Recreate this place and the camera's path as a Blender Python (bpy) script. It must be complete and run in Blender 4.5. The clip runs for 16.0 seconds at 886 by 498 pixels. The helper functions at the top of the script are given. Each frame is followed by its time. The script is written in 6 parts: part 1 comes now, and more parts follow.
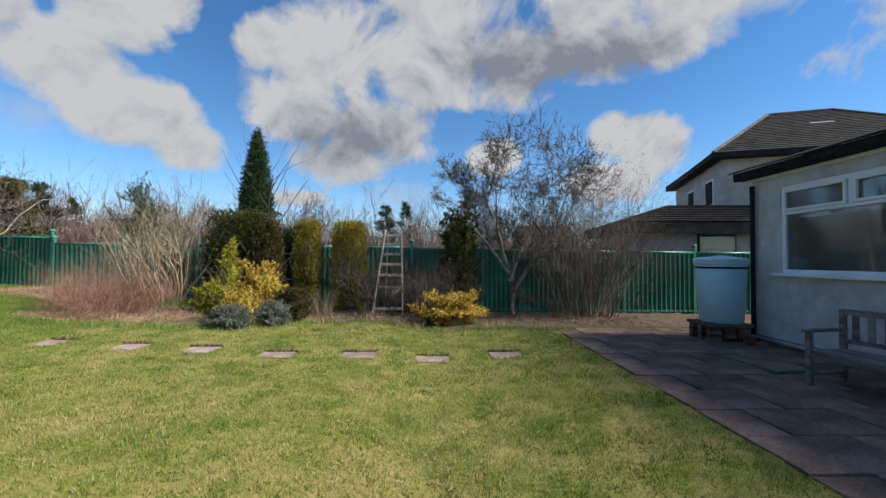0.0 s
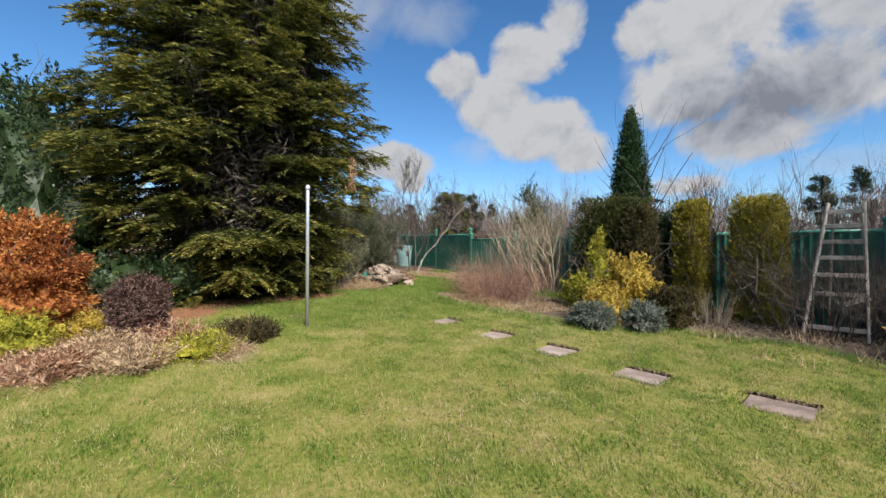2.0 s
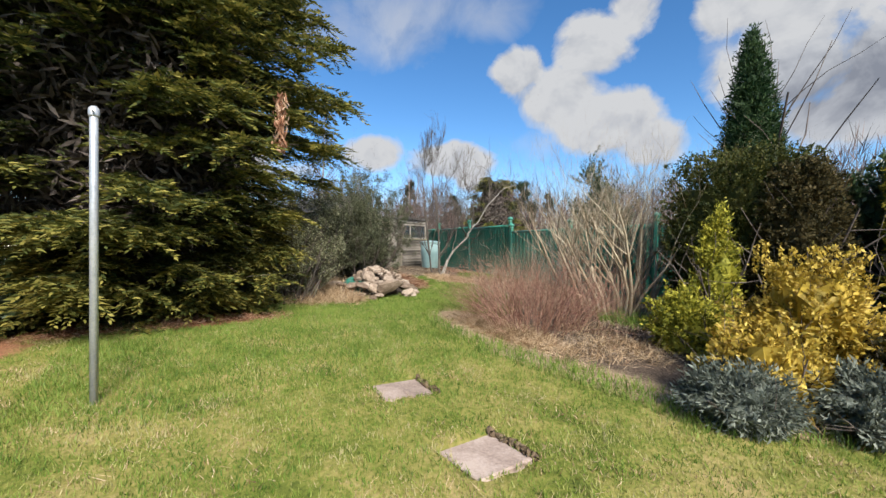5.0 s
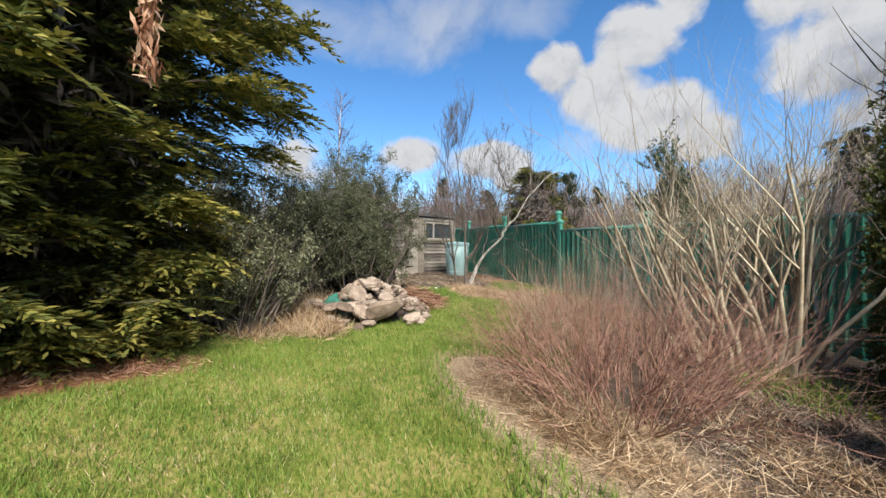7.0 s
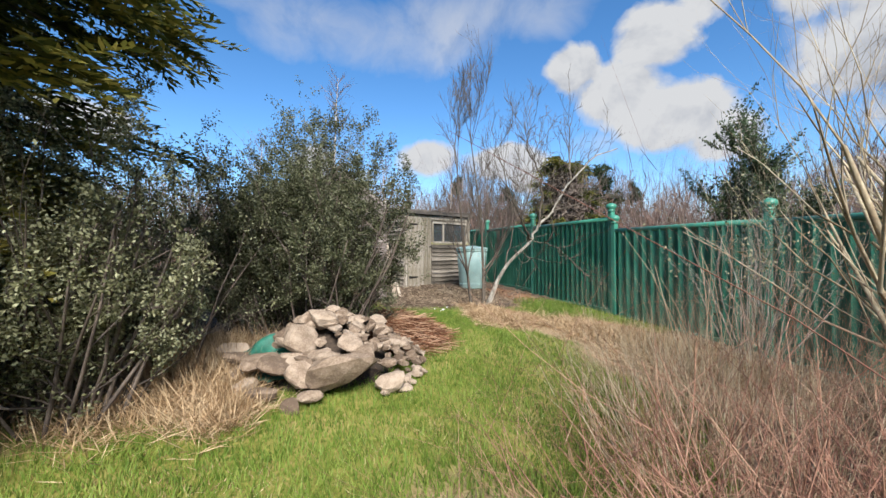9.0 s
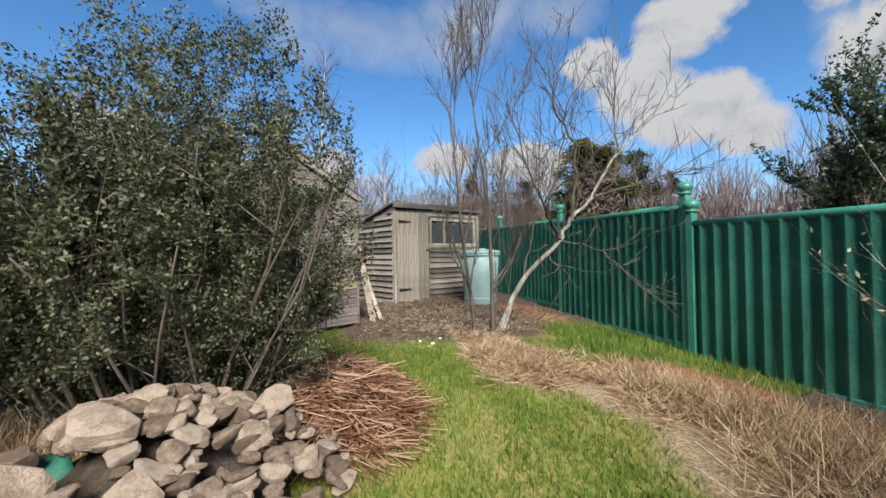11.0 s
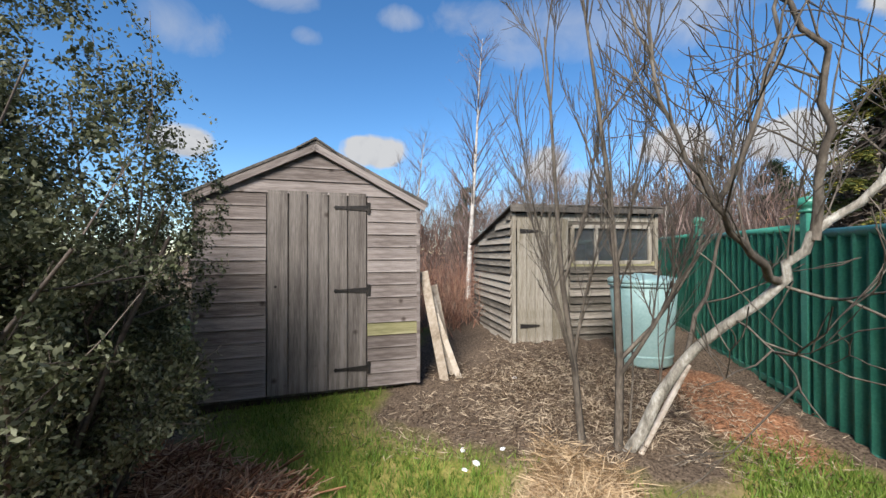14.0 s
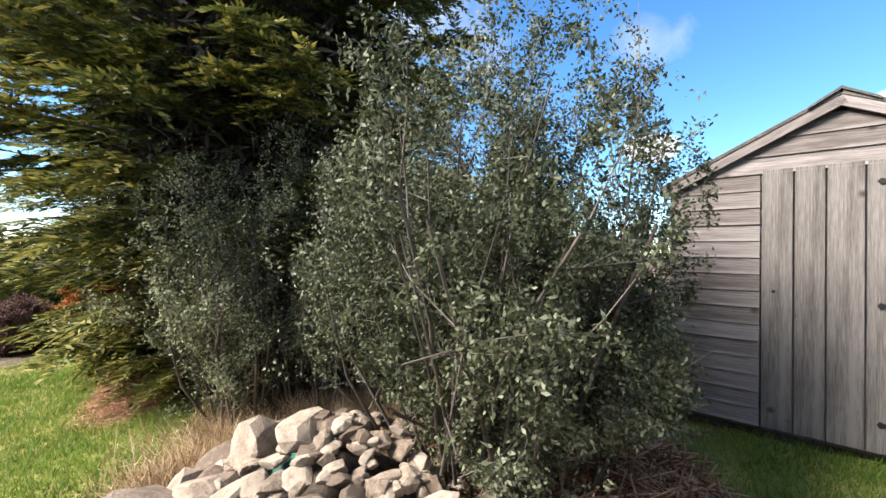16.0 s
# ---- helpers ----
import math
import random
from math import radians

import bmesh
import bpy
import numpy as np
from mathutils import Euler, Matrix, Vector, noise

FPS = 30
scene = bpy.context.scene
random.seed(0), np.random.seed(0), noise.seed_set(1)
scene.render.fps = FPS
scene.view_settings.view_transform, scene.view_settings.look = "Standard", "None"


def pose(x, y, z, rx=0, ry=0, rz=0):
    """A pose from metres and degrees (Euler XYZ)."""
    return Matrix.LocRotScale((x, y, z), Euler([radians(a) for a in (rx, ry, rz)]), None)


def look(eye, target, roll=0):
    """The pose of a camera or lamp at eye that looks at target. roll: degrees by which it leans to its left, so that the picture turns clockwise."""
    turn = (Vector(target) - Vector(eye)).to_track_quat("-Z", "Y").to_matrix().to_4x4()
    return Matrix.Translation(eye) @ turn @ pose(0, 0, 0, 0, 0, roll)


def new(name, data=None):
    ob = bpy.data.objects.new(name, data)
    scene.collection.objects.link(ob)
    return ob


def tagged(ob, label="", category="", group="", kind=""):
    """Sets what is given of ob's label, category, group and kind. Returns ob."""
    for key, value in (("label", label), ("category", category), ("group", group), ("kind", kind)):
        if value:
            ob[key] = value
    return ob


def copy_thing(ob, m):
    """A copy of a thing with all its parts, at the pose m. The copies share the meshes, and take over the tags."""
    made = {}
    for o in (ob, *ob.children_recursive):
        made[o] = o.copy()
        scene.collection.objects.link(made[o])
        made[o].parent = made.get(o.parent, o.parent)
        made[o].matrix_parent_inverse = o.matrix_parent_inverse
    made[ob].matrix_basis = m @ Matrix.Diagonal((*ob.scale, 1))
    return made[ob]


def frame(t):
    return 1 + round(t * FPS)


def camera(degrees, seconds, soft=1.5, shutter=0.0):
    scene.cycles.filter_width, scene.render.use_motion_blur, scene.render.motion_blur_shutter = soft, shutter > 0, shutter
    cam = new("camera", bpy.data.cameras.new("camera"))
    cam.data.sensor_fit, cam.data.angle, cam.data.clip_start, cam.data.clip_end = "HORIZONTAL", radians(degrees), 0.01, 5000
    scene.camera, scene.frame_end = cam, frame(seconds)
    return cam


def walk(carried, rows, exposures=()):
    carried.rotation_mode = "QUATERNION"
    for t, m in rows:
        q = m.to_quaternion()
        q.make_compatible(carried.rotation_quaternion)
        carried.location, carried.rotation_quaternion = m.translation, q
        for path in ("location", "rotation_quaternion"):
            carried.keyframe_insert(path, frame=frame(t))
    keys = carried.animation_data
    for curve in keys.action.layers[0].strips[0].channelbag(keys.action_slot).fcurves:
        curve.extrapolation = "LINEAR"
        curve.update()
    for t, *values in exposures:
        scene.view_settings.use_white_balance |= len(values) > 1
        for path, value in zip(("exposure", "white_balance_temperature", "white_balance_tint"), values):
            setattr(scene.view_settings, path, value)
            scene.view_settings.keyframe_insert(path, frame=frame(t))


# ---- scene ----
from collections import defaultdict

cam = camera(94.9, 16.0)
PATH = [
    (0.0, look((-0.020, 0.829, 1.822), (0.030, 2.828, 1.873), 0.40)),
    (0.5, look((0.008, 1.116, 1.818), (-0.569, 3.031, 1.858), 0.40)),
    (1.0, look((-0.056, 1.467, 1.761), (-1.118, 3.161, 1.792), 0.40)),
    (1.5, look((-0.178, 1.883, 1.780), (-1.540, 3.348, 1.798), 0.30)),
    (2.0, look((-0.343, 2.413, 1.772), (-1.859, 3.718, 1.781), 0.20)),
    (2.5, look((-0.619, 2.934, 1.761), (-2.204, 4.153, 1.764), 0.10)),
    (3.0, look((-0.940, 3.424, 1.749), (-2.554, 4.605, 1.752), 0.10)),
    (3.5, look((-1.264, 3.955, 1.734), (-2.889, 5.121, 1.736), 0.00)),
    (6.0, look((-3.709, 6.563, 1.743), (-5.461, 7.528, 1.741), 0.20)),
    (6.5, look((-4.219, 6.918, 1.778), (-5.992, 7.844, 1.777), 0.20)),
    (7.0, look((-4.762, 7.218, 1.803), (-6.547, 8.119, 1.805), 0.10)),
    (7.5, look((-5.338, 7.566, 1.781), (-7.132, 8.449, 1.784), 0.20)),
    (8.0, look((-5.839, 7.837, 1.797), (-7.642, 8.702, 1.806), 0.10)),
    (8.5, look((-6.406, 8.108, 1.842), (-8.218, 8.955, 1.854), -0.10)),
    (9.0, look((-6.860, 8.425, 1.889), (-8.681, 9.250, 1.905), -0.30)),
    (11.5, look((-9.077, 9.998, 2.005), (-10.953, 10.691, 2.030), -1.00)),
    (12.0, look((-9.391, 10.386, 2.114), (-11.296, 10.995, 2.141), -0.80)),
    (12.5, look((-9.674, 10.716, 2.151), (-11.620, 11.176, 2.181), -0.70)),
    (13.0, look((-9.888, 11.011, 2.187), (-11.872, 11.264, 2.216), -0.40)),
    (13.5, look((-10.182, 11.285, 2.251), (-12.182, 11.277, 2.277), -0.30)),
    (14.0, look((-10.472, 11.389, 2.267), (-12.454, 11.123, 2.290), -0.10)),
    (14.5, look((-10.726, 11.434, 2.275), (-12.646, 10.876, 2.299), 0.30)),
    (15.0, look((-10.861, 11.408, 2.179), (-12.629, 10.474, 2.234), 0.30)),
    (15.5, look((-10.739, 11.267, 2.173), (-12.134, 9.835, 2.227), 1.00)),
    (16.0, look((-10.60, 11.18, 2.21), (-11.372, 9.334, 2.23), 0.9)),
]
walk(cam, PATH, [(0.0, 0.64), (3.0, 0.70), (6.0, 0.9), (9.0, 0.95), (11.5, 0.72), (13.0, 0.78), (14.5, 0.84), (15.5, 1.18), (16.0, 1.75)])

# ---- sky and sun ----
SUN = Vector((0.98, -0.20, 0.80)).normalized()


def build_world():
    w = bpy.data.worlds.new("sky")
    scene.world = w
    w.use_nodes = True
    nt = w.node_tree
    nt.nodes.clear()
    N, L = nt.nodes.new, nt.links.new

    def m(op, a, b=None, c=None, clamp=False):
        n = N("ShaderNodeMath")
        n.operation, n.use_clamp = op, clamp
        for i, v in enumerate((a, b, c)):
            if v is None:
                continue
            if isinstance(v, (int, float)):
                n.inputs[i].default_value = v
            else:
                L(v, n.inputs[i])
        return n.outputs[0]

    tc = N("ShaderNodeTexCoord")
    sep = N("ShaderNodeSeparateXYZ")
    L(tc.outputs["Generated"], sep.inputs[0])
    x, y, z = sep.outputs
    az = m("MULTIPLY", m("ARCTAN2", m("MULTIPLY", x, -1.0), y), 57.2958)
    el = m("MULTIPLY", m("ARCSINE", z), 57.2958)
    def billow(scale, detail, rough, offset):
        shift = N("ShaderNodeVectorMath")
        shift.operation = "ADD"
        shift.inputs[1].default_value = offset
        L(tc.outputs["Generated"], shift.inputs[0])
        n = N("ShaderNodeTexNoise")
        n.inputs["Scale"].default_value, n.inputs["Detail"].default_value = scale, detail
        n.inputs["Roughness"].default_value, n.inputs["Distortion"].default_value = rough, 0.35
        L(shift.outputs[0], n.inputs["Vector"])
        return n.outputs[0]

    def field(banks):
        best = None
        for a, e, wd, ht, k in banks:
            da = m("DIVIDE", m("SUBTRACT", az, a), wd * 1.1)
            de = m("DIVIDE", m("SUBTRACT", el, e), ht * 1.1)
            v = m("MULTIPLY", m("SUBTRACT", 1.0, m("MULTIPLY_ADD", da, da, m("MULTIPLY", de, de))), k)
            best = v if best is None else m("SMOOTH_MAX", best, v, 0.25)
        return m("MAXIMUM", best, -1.2)

    puffs = billow(7.0, 8.0, 0.58, (0, 0, 0))
    # the same billows a little nearer to the sun, for the lit and shaded sides
    puffs_lit = billow(7.0, 5.0, 0.58, (0.012, -0.012, 0.035))
    coarse = billow(2.6, 3.0, 0.5, (3.1, 0, 0))
    bank = field(CLOUDS)
    body = m("ADD", m("MULTIPLY", bank, 0.8), m("MULTIPLY", m("SUBTRACT", puffs, 0.5), 2.5))
    body = m("ADD", body, m("MULTIPLY", m("SUBTRACT", coarse, 0.5), 0.7))
    cover = m("MULTIPLY_ADD", body, 2.3, 0.05, clamp=True)
    veil = m("ADD", m("MULTIPLY", field(WISPS), 0.7), m("MULTIPLY", m("SUBTRACT", puffs, 0.5), 2.2))
    cover = m("MAXIMUM", cover, m("MULTIPLY", m("MULTIPLY_ADD", veil, 0.9, 0.1, clamp=True), 0.6))
    relief = m("MULTIPLY", m("SUBTRACT", puffs_lit, puffs), 2.6)
    grey = m("MULTIPLY_ADD", field(GREYS), 0.6, 0.28)
    shade = m("ADD", m("MULTIPLY", m("MAXIMUM", bank, 0.0), 0.12), m("ADD", m("MAXIMUM", grey, 0.0), relief), clamp=True)
    ramp = N("ShaderNodeValToRGB")
    ramp.color_ramp.elements[0].color = (5.6, 5.7, 5.9, 1)
    ramp.color_ramp.elements[1].color = (2.2, 2.4, 2.9, 1)
    mid = ramp.color_ramp.elements.new(0.45)
    mid.color = (4.4, 4.6, 5.0, 1)
    L(shade, ramp.inputs[0])
    sky = N("ShaderNodeTexSky")
    sky.sky_type, sky.sun_disc = "NISHITA", False
    sky.sun_elevation = math.asin(SUN.z)
    sky.sun_rotation = math.atan2(SUN.x, SUN.y)
    sky.air_density, sky.dust_density, sky.ozone_density = 0.9, 0.0, 3.0
    hue = N("ShaderNodeHueSaturation")
    hue.inputs["Saturation"].default_value, hue.inputs["Value"].default_value = 1.22, 1.62
    L(sky.outputs[0], hue.inputs["Color"])
    mix = N("ShaderNodeMix")
    mix.data_type = "RGBA"
    L(cover, mix.inputs["Factor"])
    L(hue.outputs[0], mix.inputs[6])
    L(ramp.outputs[0], mix.inputs[7])
    bg = N("ShaderNodeBackground")
    bg.inputs["Strength"].default_value = 0.065
    L(mix.outputs[2], bg.inputs["Color"])
    out = N("ShaderNodeOutputWorld")
    L(bg.outputs[0], out.inputs[0])


# heading, height, half width, half height (degrees) and fullness of each bank of cloud
CLOUDS = [
    (-42, 33, 18, 8, 1), (-60, 28, 14, 9, 1), (-28, 33, 18, 8, 1), (-2, 33, 12, 8, 1),
    (33, 28, 3.3, 3.3, 1), (38, 25, 5.9, 4, 1), (47, 23, 3.9, 2.8, 1), (42, 20, 6.3, 4.2, 1), (36, 16, 6.4, 4.2, 1), (31, 13, 4.1, 2.9, 0.9), (13, 26, 9.5, 7.9, 1),
    (22, 26, 5.2, 2.9, 1), (3, 25, 7.1, 7.1, 1), (18, 19, 7.2, 4.3, 1), (8, 18, 10.1, 5.4, 1), (13, 13, 7.1, 3, 0.9), (-10, 26, 14.6, 5.5, 1), (-23, 26, 10.7, 4.3, 1),
    (-7, 23, 12, 3.1, 0.7), (-25, 16, 3.8, 3.3, 1), (-29, 14, 3.7, 3.9, 1), (-8, 14, 4, 2.4, 0.9), (-24, 10, 6, 2.9, 0.8), (54, 10, 2.3, 2, 0.9), (19, 8, 3.6, 1.4, 0.7),
    (57, 12, 5.8, 2.4, 1), (68, 13, 4, 2.1, 0.7), (83, 12, 3.4, 2.8, 0.9), (80, 10, 4.6, 1.9, 0.7), (109, 15, 2.4, 0.9, 0.9), (83, 12, 4.4, 2.7, 0.8), (130, 13, 3, 1.9, 0.9),
    (107, 14, 4.4, 2, 1), (-70, 25, 22, 12, 0.9), (-120, 30, 25, 12, 0.8), (25, 48, 20, 8, 0.9), (-20, 55, 30, 10, 0.9), (215, 20, 14, 7, 0.8),
]
# thin veils of cloud
WISPS = [
    (45, 14, 3.1, 1.7, 0.56), (5, 9, 4.6, 1.5, 0.96), (66, 28, 9.4, 4.3, 0.88), (55, 30, 10.1, 3, 0.72), (22, 21, 3.3, 3.2, 0.8), (83, 28, 9.4, 3.3, 0.8), (66, 26, 7.2, 2.6, 0.88),
    (81, 29, 6.9, 2.7, 0.64), (104, 30, 2.8, 1, 0.56), (93, 30, 5.4, 2.1, 0.72), (104, 30, 2.4, 1.3, 0.8), (121, 31, 6, 1.6, 0.72), (129, 26, 4.7, 2.1, 0.4), (116, 27, 1.7, 0.9, 0.56),
    (170, 35, 24, 12, 0.96),
]
# the grey undersides of the great bank
GREYS = [(-14, 26, 14.4, 4.6, 1), (11, 16, 9.4, 4.4, 1), (-24, 25, 9.3, 3, 1)]
build_world()
lamp = bpy.data.lights.new("sun", "SUN")
lamp.energy, lamp.angle, lamp.color = 5.0, radians(22), (1.0, 0.965, 0.91)
new("sun", lamp).matrix_world = look(SUN * 60, (0, 0, 0))

# ---- materials ----


def material(name, colors, scale=6.0, rough=0.8, bump=0.3, fine=40.0, metal=0.0, leaf=False, spec=0.5, island=0.0,
             per_object=0.0, stretch=None, bump_dist=0.01, extra=None, contrast=0.14):
    """Colours blended by coarse and fine noise; island and per_object vary the value piece by piece."""
    mt = bpy.data.materials.new(name)
    mt.use_nodes = True
    nt = mt.node_tree
    nt.nodes.clear()
    N, L = nt.nodes.new, nt.links.new
    tc = N("ShaderNodeTexCoord")
    mp = N("ShaderNodeMapping")
    mp.inputs["Scale"].default_value = stretch or (1, 1, 1)
    L(tc.outputs["Object"], mp.inputs["Vector"])
    n1, n2 = N("ShaderNodeTexNoise"), N("ShaderNodeTexNoise")
    n1.inputs["Scale"].default_value, n1.inputs["Detail"].default_value = scale, 5
    n2.inputs["Scale"].default_value, n2.inputs["Detail"].default_value = fine, 6
    for n in (n1, n2):
        n.inputs["Roughness"].default_value = 0.65
        L(mp.outputs[0], n.inputs["Vector"])
    add = N("ShaderNodeMath")
    add.operation = "MULTIPLY_ADD"
    L(n1.outputs[0], add.inputs[0])
    add.inputs[1].default_value = 0.6
    half = N("ShaderNodeMath")
    half.operation = "MULTIPLY"
    half.inputs[1].default_value = 0.4
    L(n2.outputs[0], half.inputs[0])
    L(half.outputs[0], add.inputs[2])
    value = add.outputs[0]
    if island or per_object:
        src = N("ShaderNodeNewGeometry").outputs["Random Per Island"] if island else N("ShaderNodeObjectInfo").outputs["Random"]
        k = island or per_object
        off = N("ShaderNodeMath")
        off.operation = "MULTIPLY_ADD"
        off.inputs[1].default_value, off.inputs[2].default_value = k, -k / 2
        L(src, off.inputs[0])
        sm = N("ShaderNodeMath")
        sm.operation = "ADD"
        L(value, sm.inputs[0])
        L(off.outputs[0], sm.inputs[1])
        value = sm.outputs[0]
    ramp = N("ShaderNodeValToRGB")
    els = ramp.color_ramp.elements
    lo, hi = 0.5 - contrast, 0.5 + contrast
    els[0].position, els[1].position = lo, hi
    els[0].color, els[1].color = (*colors[0], 1), (*colors[-1], 1)
    for i, c in enumerate(colors[1:-1]):
        e = els.new(lo + (hi - lo) * (i + 1) / (len(colors) - 1))
        e.color = (*c, 1)
    L(value, ramp.inputs[0])
    color = ramp.outputs[0]
    if extra:
        color = extra(nt, color, tc)
    b = N("ShaderNodeBsdfPrincipled")
    b.inputs["Roughness"].default_value, b.inputs["Metallic"].default_value = rough, metal
    b.inputs["Specular IOR Level"].default_value = spec
    L(color, b.inputs["Base Color"])
    if bump:
        bp = N("ShaderNodeBump")
        bp.inputs["Strength"].default_value, bp.inputs["Distance"].default_value = bump, bump_dist
        L(n2.outputs[0], bp.inputs["Height"])
        L(bp.outputs[0], b.inputs["Normal"])
    out = N("ShaderNodeOutputMaterial")
    if leaf:
        tr = N("ShaderNodeBsdfTranslucent")
        L(color, tr.inputs["Color"])
        mx = N("ShaderNodeMixShader")
        mx.inputs[0].default_value = 0.3
        L(b.outputs[0], mx.inputs[1])
        L(tr.outputs[0], mx.inputs[2])
        L(mx.outputs[0], out.inputs[0])
    else:
        L(b.outputs[0], out.inputs[0])
    return mt


def zones(nt, color, tc):
    """Blend lawn into dry litter, straw and rust-red needles where the ground sheet says so."""
    N, L = nt.nodes.new, nt.links.new
    at = N("ShaderNodeAttribute")
    at.attribute_name = "zone"
    sep = N("ShaderNodeSeparateColor")
    L(at.outputs["Color"], sep.inputs[0])
    n = N("ShaderNodeTexNoise")
    n.inputs["Scale"].default_value, n.inputs["Detail"].default_value = 55.0, 8
    L(tc.outputs["Object"], n.inputs["Vector"])
    edge = N("ShaderNodeTexNoise")
    edge.inputs["Scale"].default_value, edge.inputs["Detail"].default_value = 5.0, 6
    L(tc.outputs["Object"], edge.inputs["Vector"])
    for i, (a, b) in enumerate((((0.035, 0.024, 0.017), (0.19, 0.14, 0.10)), ((0.16, 0.105, 0.055), (0.46, 0.35, 0.22)), ((0.12, 0.05, 0.025), (0.40, 0.20, 0.11)))):
        r = N("ShaderNodeValToRGB")
        r.color_ramp.elements[0].position, r.color_ramp.elements[1].position = 0.32, 0.68
        r.color_ramp.elements[0].color, r.color_ramp.elements[1].color = (*a, 1), (*b, 1)
        L(n.outputs[0], r.inputs[0])
        k = N("ShaderNodeMath")
        k.operation = "MULTIPLY_ADD"
        k.inputs[1].default_value = 1.3
        L(edge.outputs[0], k.inputs[0])
        k.inputs[2].default_value = -0.65
        k2 = N("ShaderNodeMath")
        k2.operation, k2.use_clamp = "MULTIPLY_ADD", True
        L(sep.outputs[i], k2.inputs[0])
        k2.inputs[1].default_value = 1.6
        k3 = N("ShaderNodeMath")
        k3.operation = "SUBTRACT"
        L(k.outputs[0], k3.inputs[0])
        k3.inputs[1].default_value = 0.3
        L(k3.outputs[0], k2.inputs[2])
        mx = N("ShaderNodeMix")
        mx.data_type = "RGBA"
        L(k2.outputs[0], mx.inputs["Factor"])
        L(color, mx.inputs[6])
        L(r.outputs[0], mx.inputs[7])
        color = mx.outputs[2]
    return color


def knots(nt, color, tc):
    """Scattered dark oval knots in sawn timber."""
    N, L = nt.nodes.new, nt.links.new
    info = N("ShaderNodeObjectInfo")
    add = N("ShaderNodeVectorMath")
    add.operation = "MULTIPLY_ADD"
    L(info.outputs["Random"], add.inputs[0])
    add.inputs[1].default_value = (40.0, 40.0, 40.0)
    L(tc.outputs["Object"], add.inputs[2])
    v = N("ShaderNodeTexVoronoi")
    v.inputs["Scale"].default_value = 4.0
    L(add.outputs[0], v.inputs["Vector"])
    r = N("ShaderNodeValToRGB")
    r.color_ramp.elements[0].position, r.color_ramp.elements[1].position = 0.05, 0.13
    r.color_ramp.elements[0].color, r.color_ramp.elements[1].color = (0.30, 0.25, 0.22, 1), (1, 1, 1, 1)
    L(v.outputs["Distance"], r.inputs[0])
    mx = N("ShaderNodeMix")
    mx.data_type, mx.blend_type = "RGBA", "MULTIPLY"
    mx.inputs["Factor"].default_value = 1.0
    L(color, mx.inputs[6])
    L(r.outputs[0], mx.inputs[7])
    return mx.outputs[2]


GROUND = material("lawn_ground", [(0.06, 0.08, 0.016), (0.14, 0.16, 0.03), (0.25, 0.22, 0.065), (0.34, 0.26, 0.11)], 1.7, 0.95, 0.8, 26, extra=zones, spec=0.1, bump_dist=0.02, contrast=0.14)
GRASS = material("grass_blades", [(0.06, 0.12, 0.016), (0.13, 0.21, 0.03), (0.23, 0.275, 0.055), (0.335, 0.32, 0.11), (0.44, 0.38, 0.20)], 2.4, 0.7, 0, 16, leaf=True, island=0.12, spec=0.2, contrast=0.115)
LUSH = material("lush_grass_blades", [(0.075, 0.13, 0.017), (0.14, 0.22, 0.032), (0.23, 0.295, 0.062)], 1.0, 0.6, 0, 9, leaf=True, island=0.3, spec=0.3)
STRAW = material("dry_grass", [(0.22, 0.14, 0.075), (0.44, 0.305, 0.175), (0.63, 0.48, 0.31)], 2.0, 0.8, 0, 9, leaf=True, island=0.4, spec=0.2)
RUST = material("rust_dead_fronds", [(0.17, 0.075, 0.04), (0.42, 0.22, 0.13), (0.62, 0.42, 0.28)], 2.0, 0.8, 0, 9, leaf=True, island=0.45, spec=0.2)
LITTER = material("leaf_litter", [(0.06, 0.04, 0.026), (0.18, 0.128, 0.088), (0.40, 0.32, 0.23)], 2.0, 0.9, 0, 9, island=0.5, spec=0.1)
# lit bough ends and shaded inner needles of the conifer, put into two colours
CONIFER_LIT = material("conifer_lit_tips", [(0.07, 0.085, 0.02), (0.17, 0.165, 0.034), (0.30, 0.255, 0.06)], 0.6, 0.65, 0, 4, leaf=True, island=0.4, spec=0.25)
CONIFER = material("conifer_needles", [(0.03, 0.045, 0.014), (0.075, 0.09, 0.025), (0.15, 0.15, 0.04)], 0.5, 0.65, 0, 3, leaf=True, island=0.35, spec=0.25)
DARKLEAF = material("dark_evergreen_leaves", [(0.016, 0.032, 0.012), (0.04, 0.07, 0.024), (0.08, 0.12, 0.05)], 1.0, 0.38, 0, 5, leaf=True, island=0.35, spec=0.5)
OLIVE = material("grey_green_leaves", [(0.08, 0.085, 0.04), (0.20, 0.20, 0.105), (0.38, 0.38, 0.235)], 1.0, 0.65, 0, 5, leaf=True, island=0.4, spec=0.2)
GREYLEAF = material("dull_dark_evergreen_leaves", [(0.035, 0.042, 0.018), (0.088, 0.096, 0.045), (0.19, 0.195, 0.12)], 1.0, 0.55, 0, 5, leaf=True, island=0.4, spec=0.25)
GOLD = material("golden_leaves", [(0.22, 0.145, 0.02), (0.47, 0.33, 0.04), (0.64, 0.48, 0.11)], 1.5, 0.6, 0, 6, leaf=True, island=0.35, spec=0.3)
LIME = material("lime_conifer_leaves", [(0.12, 0.13, 0.014), (0.30, 0.29, 0.03), (0.52, 0.46, 0.06)], 1.5, 0.6, 0, 6, leaf=True, island=0.4, spec=0.3)
